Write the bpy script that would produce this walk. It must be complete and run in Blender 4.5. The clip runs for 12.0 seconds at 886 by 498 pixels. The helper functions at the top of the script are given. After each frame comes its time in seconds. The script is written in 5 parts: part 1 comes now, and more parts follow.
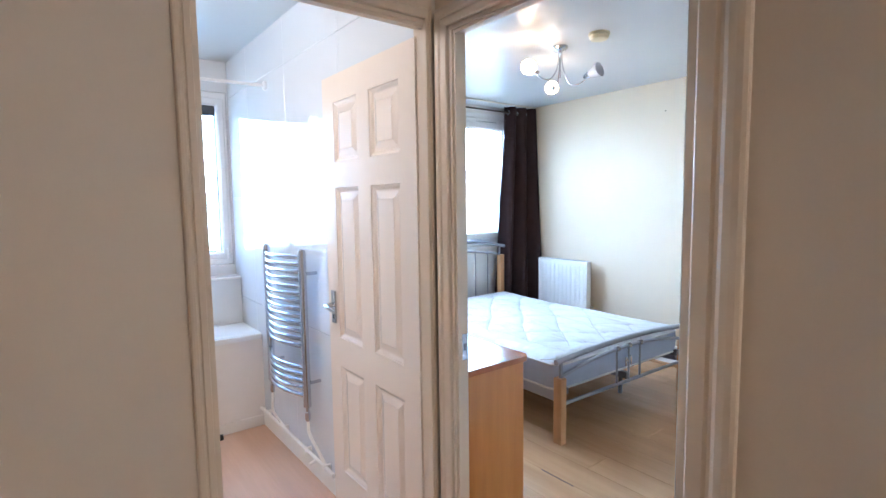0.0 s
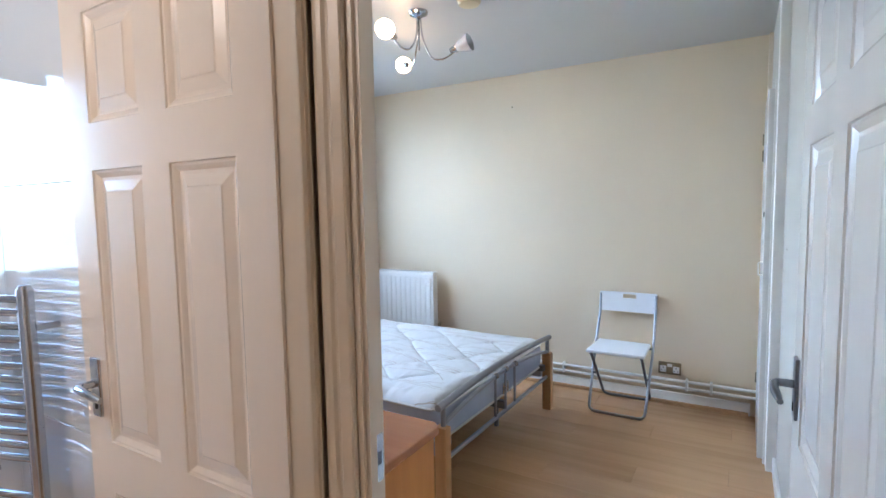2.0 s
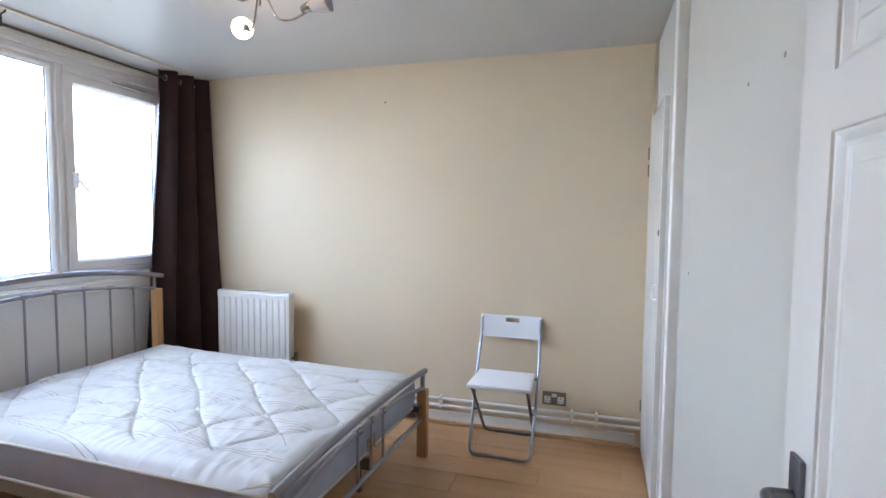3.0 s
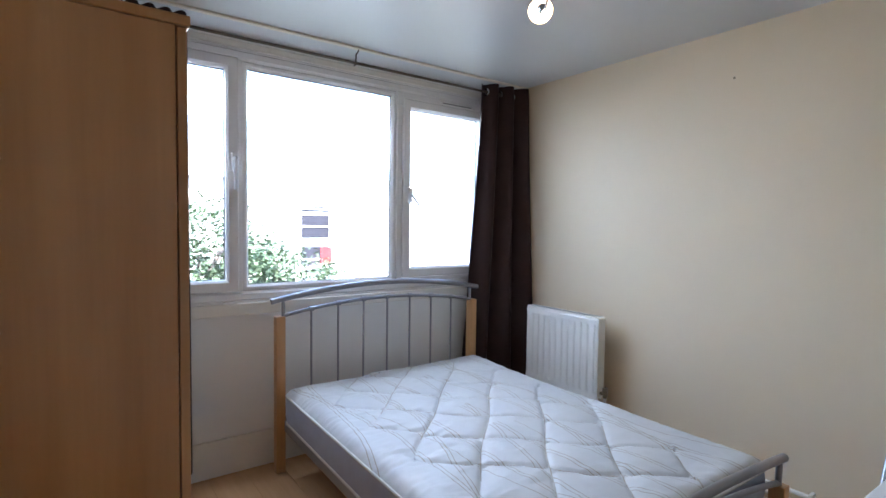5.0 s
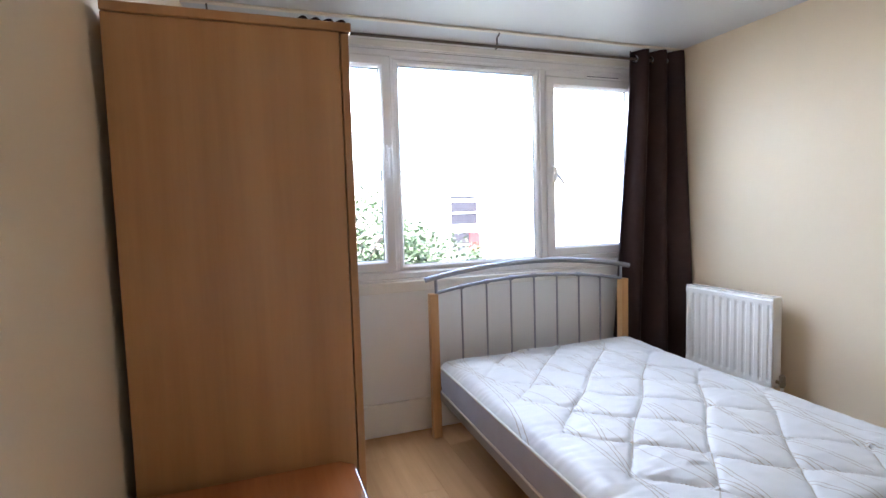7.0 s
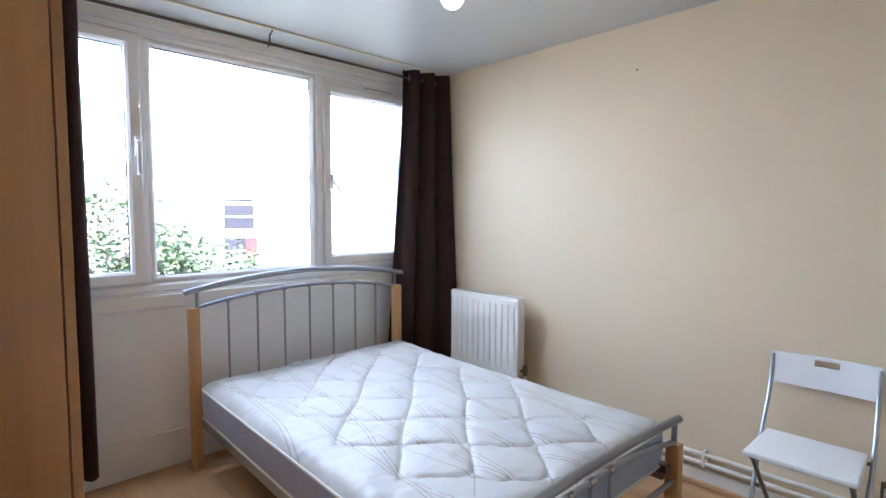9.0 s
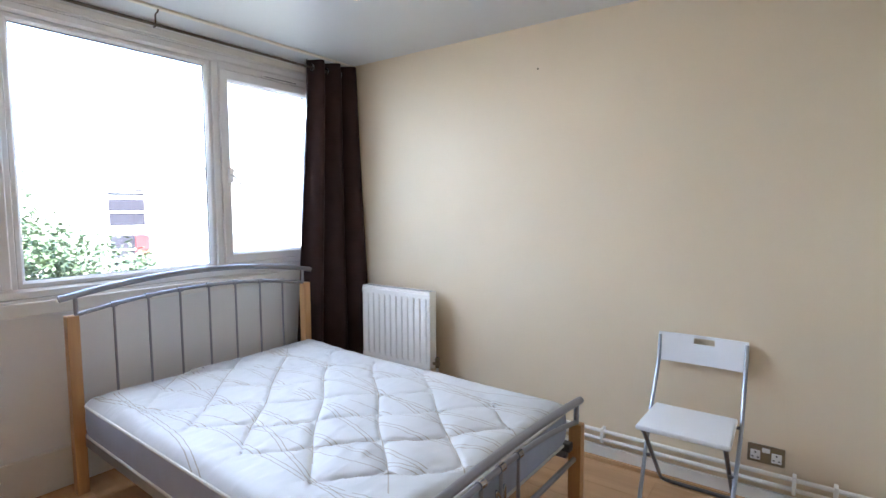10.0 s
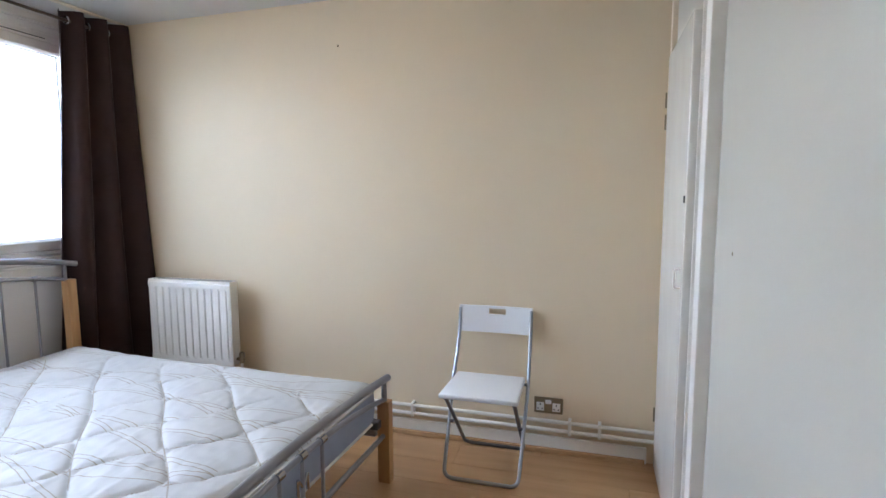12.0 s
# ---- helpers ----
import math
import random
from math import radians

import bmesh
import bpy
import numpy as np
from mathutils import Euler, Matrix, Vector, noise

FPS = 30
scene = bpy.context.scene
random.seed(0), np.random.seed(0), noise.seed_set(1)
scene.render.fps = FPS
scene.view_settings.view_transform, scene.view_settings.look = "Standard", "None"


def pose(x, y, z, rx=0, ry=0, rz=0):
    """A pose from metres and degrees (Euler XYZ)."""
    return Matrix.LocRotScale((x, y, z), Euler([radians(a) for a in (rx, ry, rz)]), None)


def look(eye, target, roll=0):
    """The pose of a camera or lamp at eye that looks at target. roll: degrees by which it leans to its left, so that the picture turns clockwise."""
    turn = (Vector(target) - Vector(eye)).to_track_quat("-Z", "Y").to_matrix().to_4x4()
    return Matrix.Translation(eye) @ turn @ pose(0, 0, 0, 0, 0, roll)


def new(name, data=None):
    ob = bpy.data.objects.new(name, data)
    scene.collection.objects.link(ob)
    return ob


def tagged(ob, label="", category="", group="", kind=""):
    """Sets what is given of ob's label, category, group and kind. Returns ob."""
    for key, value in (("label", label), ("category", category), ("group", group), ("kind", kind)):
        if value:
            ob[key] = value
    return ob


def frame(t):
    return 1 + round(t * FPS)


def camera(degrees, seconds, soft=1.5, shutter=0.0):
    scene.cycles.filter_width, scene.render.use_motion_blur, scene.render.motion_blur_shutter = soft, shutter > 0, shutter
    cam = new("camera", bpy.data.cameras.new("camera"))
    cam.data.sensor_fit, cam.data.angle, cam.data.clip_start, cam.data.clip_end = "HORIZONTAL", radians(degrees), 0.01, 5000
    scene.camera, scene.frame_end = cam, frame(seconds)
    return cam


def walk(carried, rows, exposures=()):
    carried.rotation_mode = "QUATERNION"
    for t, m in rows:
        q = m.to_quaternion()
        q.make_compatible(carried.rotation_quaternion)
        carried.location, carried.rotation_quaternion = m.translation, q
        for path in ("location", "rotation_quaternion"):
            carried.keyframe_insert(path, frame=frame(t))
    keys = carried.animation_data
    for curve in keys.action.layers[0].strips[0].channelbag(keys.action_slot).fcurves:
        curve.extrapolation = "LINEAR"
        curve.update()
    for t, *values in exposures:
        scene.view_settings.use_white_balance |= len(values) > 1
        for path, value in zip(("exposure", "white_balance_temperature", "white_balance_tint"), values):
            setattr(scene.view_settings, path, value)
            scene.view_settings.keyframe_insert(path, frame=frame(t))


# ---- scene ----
cam = camera(82.3, 12.0)
PATH = [
    (0, (0.236, 0.103, 1.443), (1.45, 1.682, 1.262), -0.8),
    (0.5, (0.24, 0.196, 1.417), (1.744, 1.504, 1.248), 0.7),
    (1, (0.219, 0.383, 1.399), (1.708, 1.699, 1.17), -1.2),
    (1.5, (0.394, 0.632, 1.392), (1.985, 1.834, 1.238), -0.8),
    (2, (0.604, 0.832, 1.412), (2.321, 1.844, 1.25), -1.0),
    (2.5, (0.87, 0.987, 1.408), (2.775, 1.587, 1.309), 0.5),
    (2.7, (0.983, 1.011, 1.408), (2.905, 1.547, 1.285), 0.3),
    (4.3, (1.596, 1.083, 1.418), (3.2, 2.274, 1.335), 1.3),
    (4.5, (1.593, 1.178, 1.422), (3.099, 2.493, 1.356), 0.5),
    (5, (1.658, 1.176, 1.42), (2.844, 2.784, 1.325), 0.8),
    (5.5, (1.659, 1.172, 1.415), (2.598, 2.933, 1.292), -1.1),
    (6, (1.644, 1.156, 1.408), (2.37, 3.014, 1.262), -1.4),
    (6.5, (1.628, 1.127, 1.393), (2.241, 3.024, 1.238), -1.9),
    (8.5, (1.696, 1.105, 1.4), (2.924, 2.678, 1.269), 0.0),
    (9, (1.69, 1.121, 1.402), (3.078, 2.555, 1.265), 0.2),
    (9.5, (1.701, 1.12, 1.406), (3.199, 2.437, 1.259), -0.1),
    (10, (1.704, 1.121, 1.41), (3.317, 2.292, 1.246), -0.2),
    (10.5, (1.731, 1.103, 1.385), (3.448, 2.118, 1.238), -0.3),
    (11, (1.734, 1.101, 1.379), (3.538, 1.953, 1.234), -0.5),
    (11.5, (1.74, 1.08, 1.367), (3.624, 1.733, 1.204), -0.5),
    (12, (1.786, 1.046, 1.365), (3.695, 1.606, 1.156), -0.3),
]
EXPOSURES = [(0.0, 5.95, 4950, 8), (0.5, 5.86, 4780, 6), (1.0, 5.80, 4800, 7), (1.6, 5.62, 4750, 5), (2.1, 5.42, 5500, 11), (2.6, 5.38, 5800, 14), (4.5, 4.88, 5650, 13), (5.5, 4.75, 5750, 14),
             (6.05, 4.80, 5900, 15), (6.6, 5.24, 6100, 16), (9.0, 5.24, 5850, 14), (12.0, 5.18, 6050, 14)]
SKY, WINDOW_WATTS, BULB, BATH_WATTS, HALL_WATTS, BATH_LAMP = 0.08, 0.95, 0.64, 0.12, 1.0, 0.60
walk(cam, [(t, look(eye, target, roll)) for t, eye, target, roll in PATH], EXPOSURES)

# ---- world and light ----
world = bpy.data.worlds.new("world")
scene.world = world
world.use_nodes = True
wn = world.node_tree
sky = wn.nodes.new("ShaderNodeTexSky")
sky.sky_type, sky.sun_disc = "NISHITA", False
sky.sun_elevation, sky.sun_rotation = radians(60), radians(200)
wn.links.new(sky.outputs[0], wn.nodes["Background"].inputs[0])
wn.nodes["Background"].inputs[1].default_value = SKY

sun_data = bpy.data.lights.new("sun", "SUN")
sun_data.energy, sun_data.angle, sun_data.color = 1.6, radians(0.6), (1.0, 0.95, 0.87)
sun = new("sun", sun_data)
sun.matrix_world = look((0, 0, 20), (4, 11, 20 - 20.3))

# the high sky's light through the upper part of the bedroom window, in its opening
room_day = bpy.data.lights.new("bedroom_daylight", "AREA")
room_day.shape, room_day.size, room_day.size_y, room_day.energy, room_day.color = "RECTANGLE", 2.44, 0.25, WINDOW_WATTS, (0.80, 0.91, 1.0)
room_day.spread = radians(122)
new("bedroom_daylight", room_day).matrix_world = look((3.0, 4.322, 2.13), (3.0, 4.322 - 0.81, 2.13 - 0.59))

# the sky's light through the bathroom window, in its opening
bath_day = bpy.data.lights.new("bathroom_daylight", "AREA")
bath_day.shape, bath_day.size, bath_day.size_y, bath_day.energy, bath_day.color = "RECTANGLE", 0.72, 1.03, BATH_WATTS, (0.60, 0.84, 1.0)
new("bathroom_daylight", bath_day).matrix_world = look((0.834, 4.07, 1.63), (0.834, 3.07, 1.55))

# the bathroom's warm ceiling lamp
bath_bulb = bpy.data.lights.new("bathroom_bulb", "POINT")
bath_bulb.energy, bath_bulb.shadow_soft_size, bath_bulb.color = BATH_LAMP, 0.10, (1.0, 0.78, 0.58)
new("bathroom_bulb", bath_bulb).matrix_world = pose(0.05, 2.3, 2.30)

# the hall's own ceiling lamp, behind the walker
hall_bulb = bpy.data.lights.new("hall_bulb", "POINT")
hall_bulb.energy, hall_bulb.shadow_soft_size, hall_bulb.color = HALL_WATTS, 0.09, (1.0, 0.86, 0.70)
new("hall_bulb", hall_bulb).matrix_world = pose(1.05, -2.4, 2.26)


# ---- materials ----
def material(name, color, rough=0.5, metal=0.0, var=0.06, scale=6.0, fine=60.0, bump=0.1, stretch=(1, 1, 1), spec=0.5, coat=0.0, rvar=0.07):
    """A principled surface with colour variation and relief at two scales."""
    m = bpy.data.materials.new(name)
    m.use_nodes = True
    nt = m.node_tree
    b = nt.nodes["Principled BSDF"]
    tc, mp = nt.nodes.new("ShaderNodeTexCoord"), nt.nodes.new("ShaderNodeMapping")
    mp.inputs["Scale"].default_value = stretch
    nt.links.new(tc.outputs["Object"], mp.inputs[0])
    big, small = nt.nodes.new("ShaderNodeTexNoise"), nt.nodes.new("ShaderNodeTexNoise")
    for n, s, d in ((big, scale, 4), (small, fine, 3)):
        n.inputs["Scale"].default_value, n.inputs["Detail"].default_value = s, d
        nt.links.new(mp.outputs[0], n.inputs["Vector"])
    add = nt.nodes.new("ShaderNodeMath")
    add.operation = "MULTIPLY_ADD"
    add.inputs[1].default_value = 0.35
    nt.links.new(small.outputs[0], add.inputs[0])
    nt.links.new(big.outputs[0], add.inputs[2])
    ramp = nt.nodes.new("ShaderNodeMapRange")
    ramp.clamp = False
    ramp.inputs["From Min"].default_value, ramp.inputs["From Max"].default_value = 0.3, 1.05
    ramp.inputs["To Min"].default_value, ramp.inputs["To Max"].default_value = 1 - var, 1 + var
    nt.links.new(add.outputs[0], ramp.inputs[0])
    mul = nt.nodes.new("ShaderNodeVectorMath")
    mul.operation = "SCALE"
    mul.inputs[0].default_value = color
    nt.links.new(ramp.outputs[0], mul.inputs["Scale"])
    nt.links.new(mul.outputs[0], b.inputs["Base Color"])
    rr = nt.nodes.new("ShaderNodeMapRange")
    rr.interpolation_type = "SMOOTHSTEP"
    lo, hi = max(rough - rvar, 0.02), min(rough + rvar, 1)
    if lo < 0.285 < hi:
        lo, hi = (0.285, hi) if rough >= 0.28 else (lo, 0.262)
    rr.inputs["To Min"].default_value, rr.inputs["To Max"].default_value = lo, hi
    nt.links.new(big.outputs[0], rr.inputs[0])
    nt.links.new(rr.outputs[0], b.inputs["Roughness"])
    b.inputs["Metallic"].default_value = metal
    b.inputs["Specular IOR Level"].default_value = spec
    b.inputs["Coat Weight"].default_value = coat
    if bump:
        bp = nt.nodes.new("ShaderNodeBump")
        bp.inputs["Strength"].default_value, bp.inputs["Distance"].default_value = bump, 0.004
        nt.links.new(add.outputs[0], bp.inputs["Height"])
        nt.links.new(bp.outputs[0], b.inputs["Normal"])
    return m


def wood(name, light, dark, rough=0.4, along="z", grain=26.0, coat=0.0, per_object=0.0, strength=1.0):
    """Long-grained wood: streaks along one axis, with fine pores."""
    m = bpy.data.materials.new(name)
    m.use_nodes = True
    nt = m.node_tree
    b = nt.nodes["Principled BSDF"]
    tc, mp = nt.nodes.new("ShaderNodeTexCoord"), nt.nodes.new("ShaderNodeMapping")
    mp.inputs["Scale"].default_value = tuple(0.06 if a == along else 1.0 for a in "xyz")
    if per_object:
        info = nt.nodes.new("ShaderNodeObjectInfo")
        off = nt.nodes.new("ShaderNodeVectorMath")
        off.operation = "MULTIPLY_ADD"
        nt.links.new(info.outputs["Random"], off.inputs[0])
        off.inputs[1].default_value = (17.0, 31.0, 13.0)
        nt.links.new(tc.outputs["Object"], off.inputs[2])
        nt.links.new(off.outputs[0], mp.inputs[0])
    else:
        nt.links.new(tc.outputs["Object"], mp.inputs[0])
    streak, pore, broad = (nt.nodes.new("ShaderNodeTexNoise") for _ in range(3))
    for n, s, d in ((streak, grain, 5), (pore, grain * 6, 2), (broad, grain * 0.25, 2)):
        n.inputs["Scale"].default_value, n.inputs["Detail"].default_value = s, d
        nt.links.new(mp.outputs[0], n.inputs["Vector"])
    s1 = nt.nodes.new("ShaderNodeMath")
    s1.operation = "MULTIPLY_ADD"
    s1.inputs[1].default_value = 0.3
    nt.links.new(pore.outputs[0], s1.inputs[0])
    nt.links.new(streak.outputs[0], s1.inputs[2])
    s2 = nt.nodes.new("ShaderNodeMath")
    s2.operation = "MULTIPLY_ADD"
    s2.inputs[1].default_value = 0.8
    nt.links.new(broad.outputs[0], s2.inputs[0])
    nt.links.new(s1.outputs[0], s2.inputs[2])
    ramp = nt.nodes.new("ShaderNodeValToRGB")
    mid, half = 1.05, 0.42 / strength
    ramp.color_ramp.elements[0].position, ramp.color_ramp.elements[1].position = 0.0, 1.0
    ramp.color_ramp.elements[0].color, ramp.color_ramp.elements[1].color = (*dark, 1), (*light, 1)
    mr = nt.nodes.new("ShaderNodeMapRange")
    mr.inputs["From Min"].default_value, mr.inputs["From Max"].default_value = mid - half, mid + half
    nt.links.new(s2.outputs[0], mr.inputs[0])
    last = mr.outputs[0]
    if per_object:
        pa = nt.nodes.new("ShaderNodeMath")
        pa.operation = "MULTIPLY_ADD"
        pa.inputs[1].default_value, pa.inputs[2].default_value = per_object, -per_object / 2
        nt.links.new(info.outputs["Random"], pa.inputs[0])
        pb = nt.nodes.new("ShaderNodeMath")
        nt.links.new(pa.outputs[0], pb.inputs[0])
        nt.links.new(last, pb.inputs[1])
        last = pb.outputs[0]
    nt.links.new(last, ramp.inputs[0])
    nt.links.new(ramp.outputs[0], b.inputs["Base Color"])
    b.inputs["Roughness"].default_value = rough
    b.inputs["Coat Weight"].default_value = coat
    bp = nt.nodes.new("ShaderNodeBump")
    bp.inputs["Strength"].default_value, bp.inputs["Distance"].default_value = 0.12, 0.002
    nt.links.new(s1.outputs[0], bp.inputs["Height"])
    nt.links.new(bp.outputs[0], b.inputs["Normal"])
    return m


def emitter(name, color, strength):
    m = bpy.data.materials.new(name)
    m.use_nodes = True
    b = m.node_tree.nodes["Principled BSDF"]
    b.inputs["Base Color"].default_value = (0.9, 0.88, 0.84, 1)
    b.inputs["Emission Color"].default_value = (*color, 1)
    b.inputs["Emission Strength"].default_value = strength
    return m


def glass(name, rough=0.0, tint=(1, 1, 1)):
    m = bpy.data.materials.new(name)
    m.use_nodes = True
    b = m.node_tree.nodes["Principled BSDF"]
    b.inputs["Base Color"].default_value = (*tint, 1)
    b.inputs["Transmission Weight"].default_value = 1.0
    b.inputs["Roughness"].default_value = rough
    b.inputs["IOR"].default_value = 1.45
    return m


M_CREAM = material("cream_wall_paint", (0.725, 0.60, 0.425), 0.55, var=0.035, scale=1.6, fine=180, bump=0.12)
# warm white with the light's fall-off on the south side darkened into the colour
M_DIMMEDWHITE = material("dimmed_warm_white_wall_paint", (0.52, 0.49, 0.42), 0.5, var=0.03, scale=1.8, fine=160, bump=0.12)
M_WHITE = material("white_wall_paint", (0.80, 0.79, 0.77), 0.5, var=0.03, scale=2.0, fine=160, bump=0.12)
M_HALL = material("beige_hall_paint", (0.68, 0.59, 0.48), 0.6, var=0.04, scale=2.0, fine=170, bump=0.15)
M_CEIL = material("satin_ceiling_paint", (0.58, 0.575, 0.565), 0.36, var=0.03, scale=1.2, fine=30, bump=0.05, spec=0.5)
M_GLOSS = material("cream_gloss_paint", (0.68, 0.565, 0.425), 0.36, var=0.025, scale=5, fine=90, bump=0.0, rvar=0.02)
M_DOOR = material("white_gloss_door_paint", (0.66, 0.63, 0.57), 0.24, var=0.025, scale=5, fine=110, bump=0.05, stretch=(1, 1, 0.3))
M_CREAMDOOR = material("cream_gloss_door_paint", (0.80, 0.685, 0.565), 0.26, var=0.025, scale=5, fine=110, bump=0.03, stretch=(1, 1, 0.3))
M_UPVC = material("white_upvc", (0.80, 0.79, 0.78), 0.32, var=0.012, scale=4, fine=80, bump=0.0)
M_SKIRT = material("white_skirting_paint", (0.78, 0.75, 0.69), 0.32, var=0.05, scale=5, fine=70, bump=0.06)
M_TILE = material("glossy_white_wall_panel", (0.70, 0.71, 0.72), 0.045, var=0.02, scale=3, fine=20, bump=0.006, spec=0.9, rvar=0.01)
M_ENAMEL = material("white_bath_enamel", (0.80, 0.79, 0.77), 0.12, var=0.02, scale=3, fine=40, bump=0.0)
M_BATHPANEL = material("pinkish_white_bath_panel", (0.78, 0.72, 0.66), 0.3, var=0.03, scale=3, fine=40, bump=0.02)
M_BATHFLOOR = wood("bathroom_vinyl_floor", (0.70, 0.46, 0.32), (0.54, 0.33, 0.21), 0.35, along="y", grain=14)
M_BEECH = wood("beech_bed_wood", (0.62, 0.36, 0.15), (0.42, 0.21, 0.08), 0.38, along="z", grain=30)
M_WARD = wood("beech_effect_wardrobe_board", (0.50, 0.25, 0.095), (0.35, 0.155, 0.050), 0.34, along="z", grain=16, strength=1.15)
M_DESK = wood("orange_stained_desk_wood", (0.66, 0.275, 0.055), (0.47, 0.165, 0.028), 0.28, along="z", grain=22, coat=0.2)
M_DESKTOP = wood("orange_desk_top_wood", (0.50, 0.19, 0.07), (0.36, 0.12, 0.04), 0.24, along="y", grain=22, coat=0.3)
M_PLANK = wood("pale_laminate_plank", (0.56, 0.34, 0.175), (0.41, 0.235, 0.11), 0.265, along="y", grain=17, per_object=0.35)
M_JOINT = material("dark_floor_joint", (0.20, 0.12, 0.06), 0.7, var=0.1, bump=0.0)
M_STEEL = material("silver_painted_steel", (0.30, 0.30, 0.32), 0.34, 0.75, var=0.05, scale=20, fine=200, bump=0.02)
M_CHROME = material("polished_chrome", (0.50, 0.515, 0.55), 0.15, 1.0, var=0.02, scale=20, fine=100, bump=0.0)
M_CHAIRTUBE = material("worn_chrome_tube", (0.36, 0.365, 0.38), 0.30, 1.0, var=0.05, scale=20, fine=100, bump=0.0)
M_DARKSTEEL = material("dark_grey_steel", (0.16, 0.16, 0.17), 0.35, 0.8, var=0.05, scale=20, bump=0.02)
M_DULLSTEEL = material("dull_door_steel", (0.20, 0.205, 0.22), 0.32, 0.9, var=0.06, scale=20, fine=160, bump=0.02)
M_CURTAIN = material("dark_brown_curtain_cloth", (0.036, 0.018, 0.017), 0.6, var=0.25, scale=9, fine=420, bump=0.3, spec=0.2)
M_TICKSIDE = material("grey_mattress_border_cloth", (0.35, 0.375, 0.46), 0.75, var=0.08, scale=12, fine=240, bump=0.3)
M_PIPING = material("cream_mattress_piping", (0.52, 0.50, 0.45), 0.7, var=0.08, scale=30, fine=300, bump=0.3)
M_PLASTIC = material("white_chair_plastic", (0.80, 0.80, 0.81), 0.30, var=0.02, scale=5, fine=200, bump=0.04)
M_RAD = material("white_radiator_enamel", (0.80, 0.77, 0.71), 0.28, var=0.03, scale=5, fine=90, bump=0.03)
M_IVORY = material("yellowed_ivory_plastic", (0.72, 0.62, 0.40), 0.4, var=0.05, scale=10, fine=120, bump=0.03)
M_SOCKET = material("brushed_steel_socket_plate", (0.26, 0.21, 0.14), 0.4, 0.7, var=0.08, scale=20, fine=220, bump=0.05)
M_BLACK = material("black_plastic", (0.02, 0.02, 0.022), 0.45, var=0.1, bump=0.02)
M_WHITEPLASTIC = material("white_switch_plastic", (0.78, 0.77, 0.75), 0.35, var=0.02, bump=0.0)
M_GLASS = glass("clear_window_glass")
M_FROST = material("frosted_lamp_glass", (0.72, 0.71, 0.72), 0.22, var=0.02, bump=0.0)
M_BULB = emitter("lit_lamp_glass", (1.0, 0.60, 0.28), BULB)
M_ROD = material("dark_bronze_curtain_rod", (0.10, 0.075, 0.06), 0.35, 0.7, var=0.1, bump=0.02)
M_BATTEN = material("cream_ceiling_batten", (0.74, 0.66, 0.54), 0.4, var=0.05, scale=12, bump=0.05)
M_BLIND = material("dark_window_gasket", (0.05, 0.05, 0.055), 0.5, var=0.1, bump=0.0)


